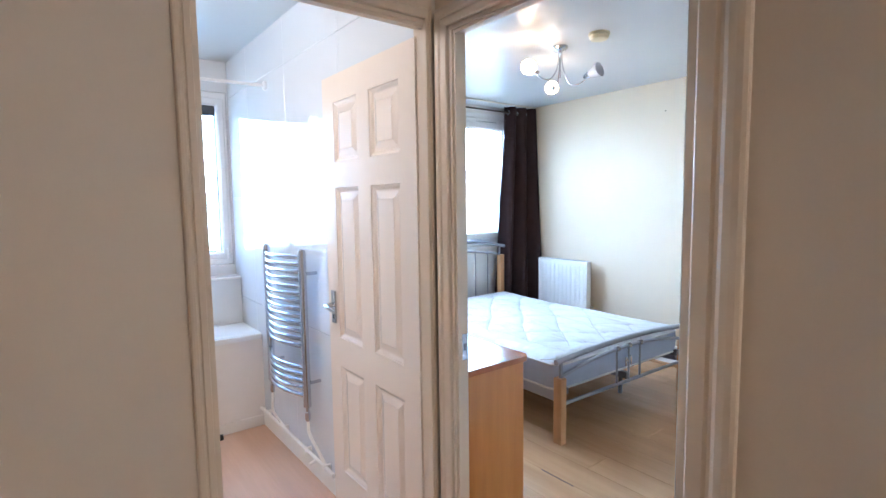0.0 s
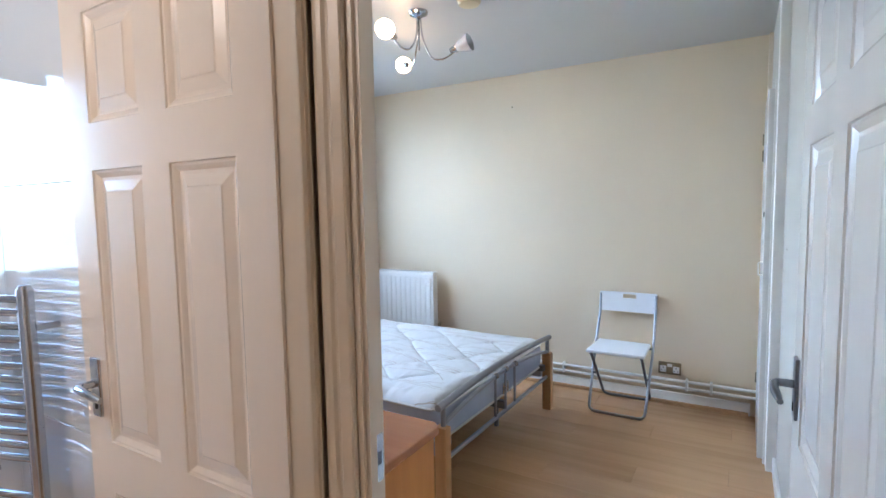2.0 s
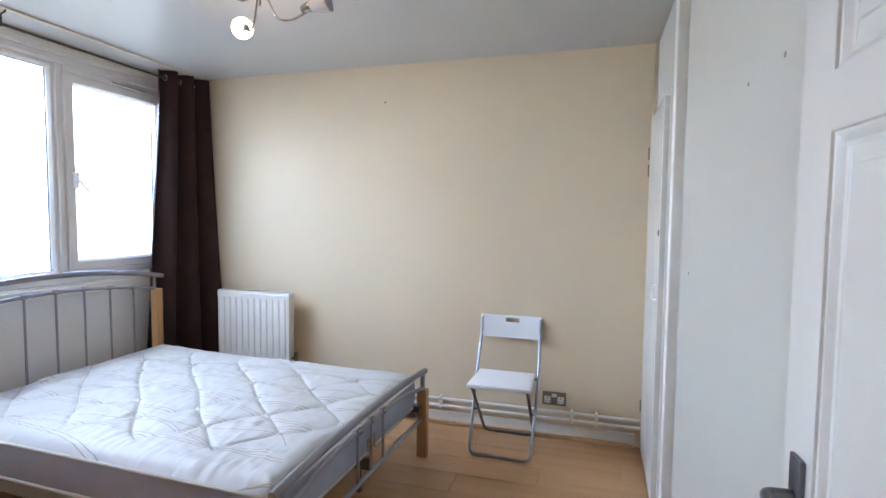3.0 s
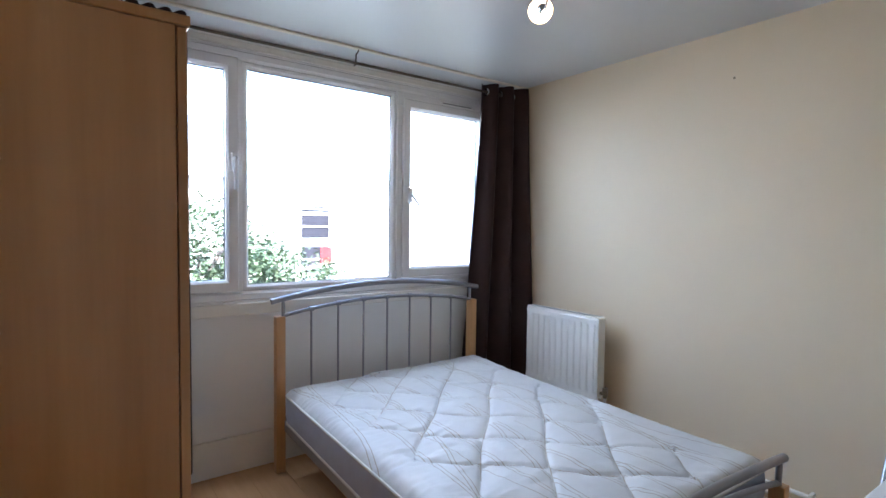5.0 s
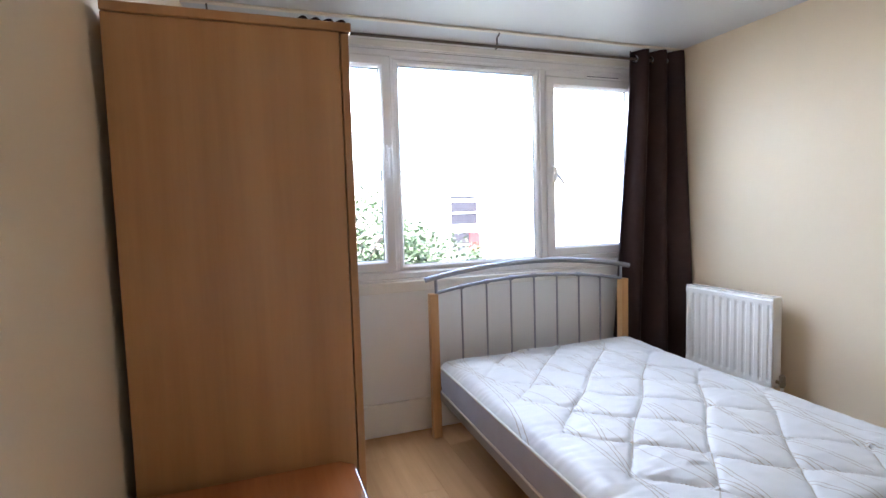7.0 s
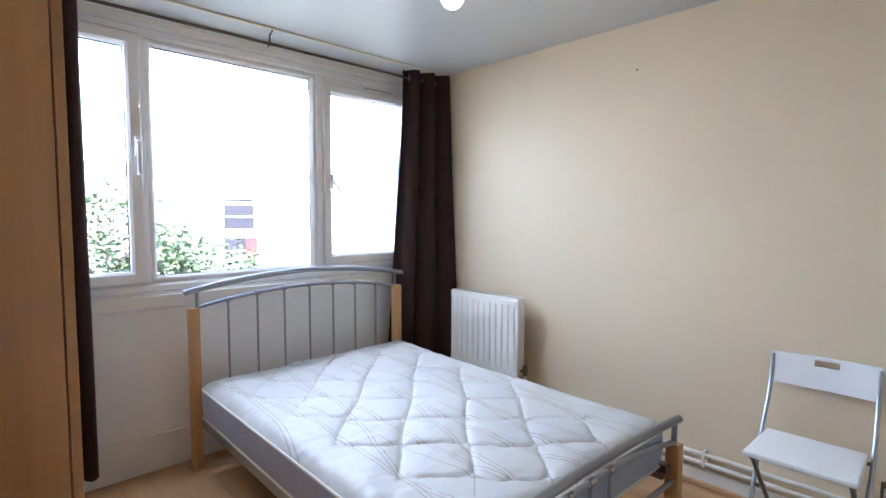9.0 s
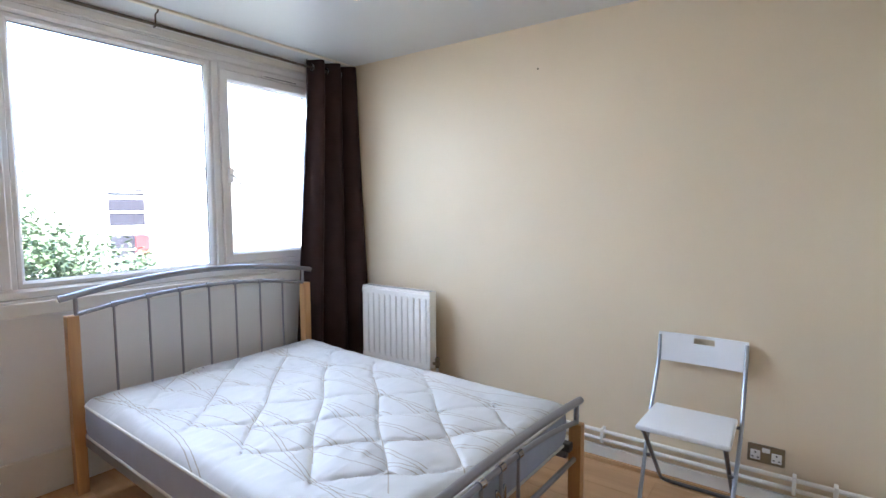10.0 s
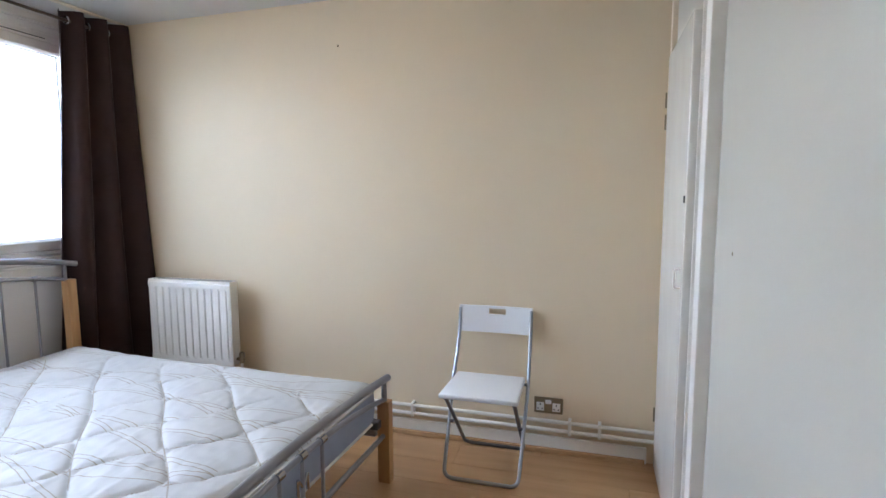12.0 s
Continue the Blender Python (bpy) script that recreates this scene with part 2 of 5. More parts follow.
def quilt_cloth():
    """Ivory damask: a weave with sparse pale gold lines, woven slantwise, and seams darkened in the colour."""
    m = material("ivory_mattress_damask", (0.49, 0.485, 0.475), 0.5, var=0.03, scale=7, fine=260, bump=0.25)
    nt = m.node_tree
    b = nt.nodes["Principled BSDF"]
    tc = nt.nodes.new("ShaderNodeTexCoord")
    sep = nt.nodes.new("ShaderNodeSeparateXYZ")
    nt.links.new(tc.outputs["Object"], sep.inputs[0])

    def op(kind, a, c, d=None):
        n = nt.nodes.new("ShaderNodeMath")
        n.operation = kind
        for i, v in enumerate((a, c, d)):
            if v is None:
                continue
            if isinstance(v, (int, float)):
                n.inputs[i].default_value = v
            else:
                nt.links.new(v, n.inputs[i])
        return n.outputs[0]

    x, y = sep.outputs[0], sep.outputs[1]
    # long sheaves of woven lines running down the bed, swaying, some slanting across
    wave = op("MULTIPLY", op("SINE", op("MULTIPLY", y, 4.2), 0), 0.035)
    wob = nt.nodes.new("ShaderNodeTexNoise")
    wob.inputs["Scale"].default_value = 2.2
    nt.links.new(tc.outputs["Object"], wob.inputs["Vector"])
    gold = None
    for k, step, offs in ((0.10, 0.235, (0.20, 0.28)), (-0.16, 0.31, (0.30, 0.36)), (0.22, 0.43, (0.55,))):
        u = op("ADD", op("MULTIPLY_ADD", y, k, x), wave)
        f = op("FRACT", op("DIVIDE", u, step), 0)
        for at in offs:
            near = op("LESS_THAN", op("ABSOLUTE", op("SUBTRACT", f, at), 0), 0.0021 / step)
            gold = near if gold is None else op("MAXIMUM", gold, near)
    gold = op("MULTIPLY", gold, op("GREATER_THAN", wob.outputs[0], 0.40))
    # the quilting's creases, darkened in the colour along the stitched lattice
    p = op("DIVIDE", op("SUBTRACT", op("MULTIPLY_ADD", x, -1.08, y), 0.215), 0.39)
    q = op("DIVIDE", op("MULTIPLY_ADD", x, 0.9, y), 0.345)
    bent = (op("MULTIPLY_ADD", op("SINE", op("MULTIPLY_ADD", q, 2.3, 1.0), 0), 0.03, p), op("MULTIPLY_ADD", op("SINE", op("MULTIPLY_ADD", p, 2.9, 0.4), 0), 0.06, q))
    seam_tint = None
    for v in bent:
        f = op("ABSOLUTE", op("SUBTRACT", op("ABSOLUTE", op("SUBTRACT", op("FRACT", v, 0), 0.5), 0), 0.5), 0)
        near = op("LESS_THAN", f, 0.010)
        seam_tint = near if seam_tint is None else op("MAXIMUM", seam_tint, near)
    seam_tint = op("MULTIPLY", seam_tint, op("LESS_THAN", op("ABSOLUTE", x, 0), 0.40))
    fade = op("MAXIMUM", op("MULTIPLY", gold, 0.65), op("MULTIPLY", seam_tint, 0.6))
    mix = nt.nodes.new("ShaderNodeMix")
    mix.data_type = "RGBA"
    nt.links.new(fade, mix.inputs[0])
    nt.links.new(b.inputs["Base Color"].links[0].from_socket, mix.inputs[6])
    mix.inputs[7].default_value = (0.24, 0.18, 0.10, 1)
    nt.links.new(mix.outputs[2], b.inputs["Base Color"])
    return m


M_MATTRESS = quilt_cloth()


# ---- building helpers ----
def part(name, bm, mat, parent, label="", smooth=False):
    """Links a bmesh as one mesh object under a thing or a part."""
    me = bpy.data.meshes.new(name)
    bmesh.ops.recalc_face_normals(bm, faces=bm.faces)
    if smooth:
        for f in bm.faces:
            f.smooth = True
    bm.to_mesh(me)
    bm.free()
    me.materials.append(mat)
    if smooth:
        me.set_sharp_from_angle(angle=radians(38))
    ob = new(name, me)
    ob.parent = parent
    if label:
        ob["label"] = label
    return ob


def thing(name, m, label, category, group="", kind=""):
    e = new(name)
    e.empty_display_size = 0.1
    e.matrix_basis = m
    return tagged(e, label, category, group, kind)


def setting(name, bm, mat, label, category, smooth=False):
    ob = part(name, bm, mat, None, "", smooth)
    return tagged(ob, label, category, "", "structure")


def box(bm, x0, x1, y0, y1, z0, z1, bevel=0.0, seg=1, m=None):
    r = bmesh.ops.create_cube(bm, size=1.0)
    vs = r["verts"]
    for v in vs:
        v.co = Vector(((x0 + x1) / 2 + v.co.x * (x1 - x0), (y0 + y1) / 2 + v.co.y * (y1 - y0), (z0 + z1) / 2 + v.co.z * (z1 - z0)))
    if m is not None:
        bmesh.ops.transform(bm, matrix=m, verts=vs)
    if bevel:
        es = list({e for v in vs for e in v.link_edges})
        bmesh.ops.bevel(bm, geom=es, offset=bevel, segments=seg, profile=0.6, affect="EDGES")
    return bm


def B(x0, x1, y0, y1, z0, z1, bevel=0.0, seg=1):
    return box(bmesh.new(), x0, x1, y0, y1, z0, z1, bevel, seg)


def tube(bm, pts, r, seg=10, closed=False):
    """A round tube along a line of points."""
    pts = [Vector(p) for p in pts]
    n = len(pts)
    rings, side = [], None
    for i, p in enumerate(pts):
        a = pts[(i - 1) % n] if (closed or i > 0) else p
        c = pts[(i + 1) % n] if (closed or i < n - 1) else p
        d = (c - a).normalized()
        if side is None:
            side = d.orthogonal().normalized()
        side = (side - d * side.dot(d)).normalized()
        up = d.cross(side)
        rad = r[i] if isinstance(r, (list, tuple)) else r
        rings.append([bm.verts.new(p + rad * (math.cos(k * math.tau / seg) * side + math.sin(k * math.tau / seg) * up)) for k in range(seg)])
    for i in range(n if closed else n - 1):
        a, c = rings[i], rings[(i + 1) % n]
        for k in range(seg):
            bm.faces.new((a[k], a[(k + 1) % seg], c[(k + 1) % seg], c[k]))
    if not closed:
        bm.faces.new(rings[0][::-1])
        bm.faces.new(rings[-1])
    return bm


def T(pts, r, seg=10, closed=False):
    return tube(bmesh.new(), pts, r, seg, closed)


def rounded(pts, r, seg=5):
    """A line of points with its inner corners rounded."""
    pts = [Vector(p) for p in pts]
    out = [pts[0]]
    for a, p, c in zip(pts, pts[1:], pts[2:]):
        u, w = (a - p), (c - p)
        q = min(r, u.length * 0.49, w.length * 0.49)
        u, w = p + u.normalized() * q, p + w.normalized() * q
        for i in range(seg + 1):
            t = i / seg
            out.append((1 - t) ** 2 * u + 2 * t * (1 - t) * p + t * t * w)
    return out + [pts[-1]]


def lathe(profile, m=None, seg=20):
    """A turned body from (radius, height) pairs round z."""
    bm = bmesh.new()
    rings = []
    for r, z in profile:
        if r < 1e-5:
            rings.append([bm.verts.new((0, 0, z))])
        else:
            rings.append([bm.verts.new((r * math.cos(k * math.tau / seg), r * math.sin(k * math.tau / seg), z)) for k in range(seg)])
    for a, c in zip(rings, rings[1:]):
        for k in range(seg):
            q = (k + 1) % seg
            if len(a) == 1 and len(c) > 1:
                bm.faces.new((a[0], c[q], c[k]))
            elif len(c) == 1 and len(a) > 1:
                bm.faces.new((a[k], a[q], c[0]))
            elif len(a) > 1:
                bm.faces.new((a[k], a[q], c[q], c[k]))
    if m is not None:
        bm.transform(m)
    return bm


def prism(outline, y0, y1, m=None):
    """An outline in x and z, carried from y0 to y1."""
    bm = bmesh.new()
    a = [bm.verts.new((x, y0, z)) for x, z in outline]
    c = [bm.verts.new((x, y1, z)) for x, z in outline]
    n = len(outline)
    for i in range(n):
        j = (i + 1) % n
        bm.faces.new((a[i], a[j], c[j], c[i]))
    bm.faces.new(a[::-1])
    bm.faces.new(c)
    if m is not None:
        bm.transform(m)
    return bm


# ---- the setting: floors, walls, ceilings ----
CEIL, WEST, EAST, NORTH, SOUTH = 2.45, 1.33, 4.44, 4.15, 0.645
BATHX, HALLN, BATHS = 1.29, 1.50, 1.555          # bathroom's east face, hall's north face, bathroom's south face
DOOR_Y0, DOOR_Y1, DOOR_TOP = 0.625, 1.40, 1.99    # bedroom doorway
BATH_X0, BATH_X1, BATH_TOP = 0.54, 1.245, 2.03    # bathroom doorway


def joined(*boxes):
    bm = bmesh.new()
    for b in boxes:
        box(bm, *b)
    return bm


setting("floor", B(-1.3, 4.6, -3.1, 4.4, -0.2, -0.012), M_JOINT, "subfloor under pale wood laminate", "floor")
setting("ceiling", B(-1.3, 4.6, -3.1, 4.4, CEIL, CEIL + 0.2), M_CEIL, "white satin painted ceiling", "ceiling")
setting("wall_east", B(EAST, EAST + 0.16, SOUTH - 0.1, 4.4, -0.1, CEIL), M_CREAM, "cream painted bedroom wall", "wall")
WX0, WX1, WZ0, WZ1 = 1.70, 4.30, 0.975, 2.37
BX0, BX1, BZ0, BZ1 = 0.40, 1.268, 1.02, 2.24
BN = 3.95                                        # the bathroom's window wall
setting("wall_north", joined(
    (-0.7, BX0, NORTH, 4.4, -0.1, CEIL), (BX0, BX1, NORTH, 4.4, -0.1, BZ0), (BX0, BX1, NORTH, 4.4, BZ1, CEIL), (BX1, WX0, NORTH, 4.4, -0.1, CEIL),
    (WX0, WX1, NORTH, 4.4, -0.1, WZ0), (WX0, WX1, NORTH, 4.4, WZ1, CEIL), (WX1, EAST, NORTH, 4.4, -0.1, CEIL)),
    M_WHITE, "white painted outer wall with window openings", "wall")
setting("wall_south", B(WEST, EAST, SOUTH - 0.1, SOUTH, -0.1, CEIL), M_DIMMEDWHITE, "off-white painted bedroom wall, darkened for light fall-off, with small nail holes", "wall")
setting("wall_west", joined(
    (BATHX, WEST, -3.0, DOOR_Y0, -0.1, CEIL), (BATHX, WEST, DOOR_Y0, DOOR_Y1, DOOR_TOP, CEIL), (BATHX, WEST, DOOR_Y1, NORTH, -0.1, CEIL)),
    M_CREAM, "thin cream partition wall with a doorway", "wall")
setting("wall_hall_north", joined(
    (-1.2, BATH_X0, HALLN, BATHS, -0.1, CEIL), (BATH_X0, BATH_X1, HALLN, BATHS, BATH_TOP, CEIL), (BATH_X1, BATHX, HALLN, BATHS, -0.1, CEIL)),
    M_HALL, "beige hall wall with the bathroom doorway", "wall")
setting("wall_hall_east", B(BATHX - 0.012, BATHX, -3.0, DOOR_Y0 - 0.105, 0, CEIL), M_HALL, "beige painted hall wall beside the doorway", "wall")
setting("wall_hall_west", B(-1.3, -1.2, -3.0, HALLN, -0.1, CEIL), M_HALL, "beige painted hall wall", "wall")
setting("wall_hall_south", B(-1.3, WEST, -3.1, -3.0, -0.1, CEIL), M_HALL, "beige painted hall wall", "wall")
setting("wall_bath_west", B(-0.8, -0.7, BATHS, NORTH, -0.1, CEIL), M_TILE, "glossy white bathroom wall", "wall")

# glossy wall panels of the bathroom, with thin joints
gp = tagged(part("wall_bath_panels", B(BATHX - 0.004, BATHX, BATHS, NORTH, 0.09, CEIL), M_WHITE, None), "glossy white bathroom wall panels", "wall", "", "structure")
pz = [0.095, 0.80, 1.50, 2.20, CEIL]
py = [BATHS, 2.20, 2.85, 3.50, NORTH]
for z0, z1 in zip(pz, pz[1:]):
    for y0, y1 in zip(py, py[1:]):
        part("panel", B(BATHX - 0.012, BATHX - 0.004, y0 + 0.001, y1 - 0.001, z0 + 0.001, z1 - 0.001, 0.0012), M_TILE, gp)
setting("wall_bath_north", joined((-0.7, BX0, BN, NORTH - 0.001, 0.0, CEIL), (BX0, BX1, BN, NORTH - 0.001, 0, BZ0), (BX0, BX1, BN, NORTH - 0.001, BZ1, CEIL),
        (BX1, BATHX - 0.012, BN, NORTH - 0.001, 0, CEIL)), M_TILE, "glossy white bathroom window wall", "wall")
setting("floor_bathroom", B(-0.7, BATHX, HALLN - 0.0, NORTH, -0.012, 0.0), M_BATHFLOOR, "warm brown wood-effect vinyl floor", "floor")


# ---- door linings and architraves ----
def architrave(name, outline, path, label):
    """A stepped moulding carried up, across and down round an opening. path: four corners (inner line) with outward and forward ways."""
    bm = bmesh.new()
    rings = []
    for p, out, fwd in path:
        p, out, fwd = Vector(p), Vector(out), Vector(fwd)
        rings.append([bm.verts.new(p + out * a + fwd * c) for a, c in outline])
    n = len(outline)
    for a, c in zip(rings, rings[1:]):
        for i in range(n):
            j = (i + 1) % n
            bm.faces.new((a[i], a[j], c[j], c[i]))
    bm.faces.new(rings[0])
    bm.faces.new(rings[-1][::-1])
    return setting(name, bm, M_GLOSS, label, "door frame")


MOULD = [(0, 0), (0, 0.011), (0.003, 0.014), (0.024, 0.015), (0.029, 0.011), (0.034, 0.012), (0.040, 0.016), (0.050, 0.017), (0.058, 0.016), (0.063, 0.012), (0.064, 0.008), (0.064, 0)]
hx = BATHX - 0.012
architrave("architrave_bedroom_hall", MOULD, [((hx, DOOR_Y0 - 0.012, 0), (0, -1.55, 0), (-1, 0, 0)), ((hx, DOOR_Y0 - 0.012, DOOR_TOP + 0.012), (0, -1.55, 1), (-1, 0, 0)),
           ((hx, DOOR_Y1 + 0.012, DOOR_TOP + 0.012), (0, 1, 1), (-1, 0, 0)), ((hx, DOOR_Y1 + 0.012, 0), (0, 1, 0), (-1, 0, 0))], "cream gloss painted moulded door architrave")
architrave("architrave_bedroom_room", MOULD, [((WEST, DOOR_Y0 + 0.002, 0), (0, -0.12, 0), (1, 0, 0)), ((WEST, DOOR_Y0 + 0.002, DOOR_TOP + 0.012), (0, -0.12, 1), (1, 0, 0)),
           ((WEST, DOOR_Y1 + 0.012, DOOR_TOP + 0.012), (0, 1, 1), (1, 0, 0)), ((WEST, DOOR_Y1 + 0.012, 0), (0, 1, 0), (1, 0, 0))], "cream gloss painted moulded door architrave")
architrave("architrave_bathroom_hall", MOULD, [((BATH_X0 - 0.004, HALLN, 0), (-0.68, 0, 0), (0, -1, 0)), ((BATH_X0 - 0.004, HALLN, BATH_TOP + 0.012), (-0.68, 0, 1), (0, -1, 0)),
           ((BATH_X1 - 0.004, HALLN, BATH_TOP + 0.012), (0.40, 0, 1), (0, -1, 0)), ((BATH_X1 - 0.004, HALLN, 0), (0.40, 0, 0), (0, -1, 0))], "cream gloss painted moulded door architrave")
# linings with door stops; the hall corner is boxed in between the two frames
def lining(name, label, names, *boxes):
    """A door lining of separate boards."""
    e = thing(name, pose(0, 0, 0), label, "door frame", "", "structure")
    for n, b in zip(names, boxes):
        part(n, B(*b), M_GLOSS, e)


LN = ("jamb", "jamb", "head", "stop", "stop", "stop")
lining("lining_bedroom", "cream gloss painted door lining with stops", LN, (hx - 0.002, WEST + 0.003, DOOR_Y1 - 0.003, DOOR_Y1 + 0.010, 0, DOOR_TOP + 0.010), (hx - 0.002, WEST + 0.003, DOOR_Y0 - 0.010, DOOR_Y0 + 0.003, 0, DOOR_TOP + 0.010), (hx - 0.002, WEST + 0.003, DOOR_Y0 + 0.003, DOOR_Y1 - 0.003, DOOR_TOP - 0.003, DOOR_TOP + 0.010),
        (hx + 0.004, hx + 0.022, DOOR_Y1 - 0.013, DOOR_Y1 - 0.003, 0, DOOR_TOP - 0.003), (hx + 0.004, hx + 0.022, DOOR_Y0 + 0.003, DOOR_Y0 + 0.012, 0, DOOR_TOP - 0.003), (hx + 0.004, hx + 0.022, DOOR_Y0 + 0.012, DOOR_Y1 - 0.013, DOOR_TOP - 0.013, DOOR_TOP - 0.003))
lining("lining_bathroom", "cream gloss painted door lining with stops", ("jamb", "jamb", "head", "stop", "stop"), (BATH_X0 - 0.010, BATH_X0 + 0.003, HALLN - 0.002, BATHS + 0.003, 0, BATH_TOP + 0.01), (BATH_X1 - 0.003, BATH_X1 + 0.010, HALLN - 0.002, BATHS + 0.003, 0, BATH_TOP + 0.01), (BATH_X0 + 0.003, BATH_X1 - 0.003, HALLN - 0.002, BATHS + 0.003, BATH_TOP - 0.003, BATH_TOP + 0.01),
        (BATH_X0 + 0.003, BATH_X0 + 0.013, HALLN + 0.004, HALLN + 0.020, 0, BATH_TOP - 0.003), (BATH_X0 + 0.013, BATH_X1 - 0.003, HALLN + 0.004, HALLN + 0.020, BATH_TOP - 0.013, BATH_TOP - 0.003))


strike = thing("strike_plate", pose(BATHX + 0.012, DOOR_Y1 - 0.003, 0.955), "small steel latch plate let into the door lining", "latch plate")
part("plate", B(0.004, 0.026, -0.0022, 0.0, -0.045, 0.045, 0.0008), M_CHROME, strike)
part("latch_hole", B(0.010, 0.020, -0.0026, -0.0018, -0.012, 0.012), M_DARKSTEEL, strike)


# ---- panelled doors ----
def panel_door(name, m, width, height, label, mat, handle_z=0.97, s=0.105, latch=None, mid=0.10, rows=((0.20, 0.70), (0.83, 1.50), (1.61, 1.865)), metal=M_CHROME):
    """A six-panel door in its own x and z, its seen face towards -y; hinge at x = 0, latch at x = width."""
    d = thing(name, m, label, "door")
    t = 0.035
    # s and latch: outer stiles; mid: middle stile
    latch = s if latch is None else latch
    pw = (width - s - latch - mid) / 2
    cols = [(s, s + pw), (s + pw + mid, width - latch)]
    k = height / 1.98
    rows = [(a * k, c * k) for a, c in rows]
    bm = bmesh.new()
    xs, zs = [0.0], [0.0]
    for a, c in cols:
        xs += [a, c]
    for a, c in rows:
        zs += [a, c]
    xs.append(width), zs.append(height)
    for i in range(len(xs) - 1):
        for j in range(len(zs) - 1):
            if i % 2 and j % 2:
                continue
            box(bm, xs[i], xs[i + 1], 0, t, zs[j], zs[j + 1])
    bmesh.ops.remove_doubles(bm, verts=bm.verts, dist=1e-5)
    dup = [f for f in bm.faces if all(len(e.link_faces) > 2 for e in f.edges) and abs(f.normal.y) < 0.5]
    bmesh.ops.delete(bm, geom=dup, context="FACES_ONLY")
    part("door_leaf", bm, mat, d)
    for a, c in cols:
        for e, f in rows:
            q = bmesh.new()
            # sloped moulding into the recess, then a raised and fielded middle
            def loop(inset, y):
                return [q.verts.new((x, y, z)) for x, z in ((a + inset, e + inset), (c - inset, e + inset), (c - inset, f - inset), (a + inset, f - inset))]
            for sgn in (0, 1):
                y = (lambda v: v) if sgn == 0 else (lambda v: t - v)
                loops = [loop(0, y(0.0)), loop(0.002, y(0.004)), loop(0.007, y(0.005)), loop(0.012, y(0.008)), loop(0.018, y(0.012)), loop(0.026, y(0.012)), loop(0.050, y(0.005)), loop(0.053, y(0.003))]
                for l0, l1 in zip(loops, loops[1:]):
                    for i in range(4):
                        q.faces.new((l0[i], l0[(i + 1) % 4], l1[(i + 1) % 4], l1[i]))
                q.faces.new(loops[-1])
            part("door_panel", q, mat, d)
    # lever handle on a plate, both faces
    for face, sgn in ((t, 1),):
        plate = part("handle_plate", B(width - 0.080, width - 0.040, min(face, face + sgn * 0.008), max(face, face + sgn * 0.008), handle_z - 0.075, handle_z + 0.075, 0.003, 2), metal, d, "metal handle plate")
        lev = rounded([(width - 0.06, face + sgn * 0.004, handle_z + 0.01), (width - 0.06, face + sgn * 0.048, handle_z + 0.01), (width - 0.115, face + sgn * 0.052, handle_z + 0.006), (width - 0.165, face + sgn * 0.046, handle_z - 0.004)], 0.014)
        part("lever", T(lev, [0.010] * (len(lev) - 1) + [0.007], 10), metal, plate, "metal lever", True)
        part("keyhole", B(width - 0.064, width - 0.056, min(face + sgn * 0.0075, face + sgn * 0.010), max(face + sgn * 0.0075, face + sgn * 0.010), handle_z - 0.055, handle_z - 0.035), M_BLACK, plate)
    for z in (0.22, height - 0.22, height / 2):
        h = part("hinge", T([(-0.004, 0.0, z - 0.045), (-0.004, 0.0, z + 0.045)], 0.007, 8), M_GLOSS, d, "painted steel hinge", True)
    return d


# bathroom door stands open, along the bathroom's east side
panel_door("bathroom_door", pose(1.235, 1.545, 0.008, 0, 0, 90) @ Matrix.Translation((0, -0.035, 0)), 0.735, 1.99, "cream-white six-panel door standing open into the bathroom", M_CREAMDOOR)


# ---- bedroom window ----
def glazed(win, x0, x1, z0, z1, y, bead=0.014):
    """A pane with its dark gasket."""
    p = part("pane", B(x0, x1, y, y + 0.004, z0, z1), M_GLASS, win)
    p.visible_shadow = False
    bm = bmesh.new()
    for b in ((x0, x1, z0, z0 + 0.004), (x0, x1, z1 - 0.007, z1), (x0, x0 + 0.003, z0, z1), (x1 - 0.006, x1, z0, z1)):
        box(bm, b[0], b[1], y - 0.003, y - 0.0005, b[2], b[3])
    part("gasket", bm, M_BLIND, p, "dark rubber gasket")
    return p


def frame_ring(x0, x1, z0, z1, w, y0, y1, bevel=0.006):
    """A mitred rectangular frame with sloped inner edges."""
    bm = bmesh.new()
    def ring(o, y):
        return [bm.verts.new((x, y, z)) for x, z in ((x0 + o, z0 + o), (x1 - o, z0 + o), (x1 - o, z1 - o), (x0 + o, z1 - o))]
    rs = [ring(0, y1), ring(0, y0 + bevel), ring(bevel, y0), ring(w - 0.014, y0), ring(w, y0 + 0.014), ring(w, y1)]
    for a, c in zip(rs, rs[1:] + rs[:1]):
        for i in range(4):
            bm.faces.new((a[i], a[(i + 1) % 4], c[(i + 1) % 4], c[i]))
    return bm


win = thing("window_1", pose(0, 0, 0), "white plastic three-part window, side casements closed", "window", "", "structure")
part("window_frame", frame_ring(WX0, WX1, WZ0, WZ1, 0.05, NORTH + 0.005, NORTH + 0.075), M_UPVC, win)
YG = 4.195
for x0, x1 in ((2.416, 2.448), (3.459, 3.500)):
    part("mullion", B(x0, x1, NORTH + 0.006, NORTH + 0.075, WZ0 + 0.05, WZ1 - 0.05, 0.003), M_UPVC, win)
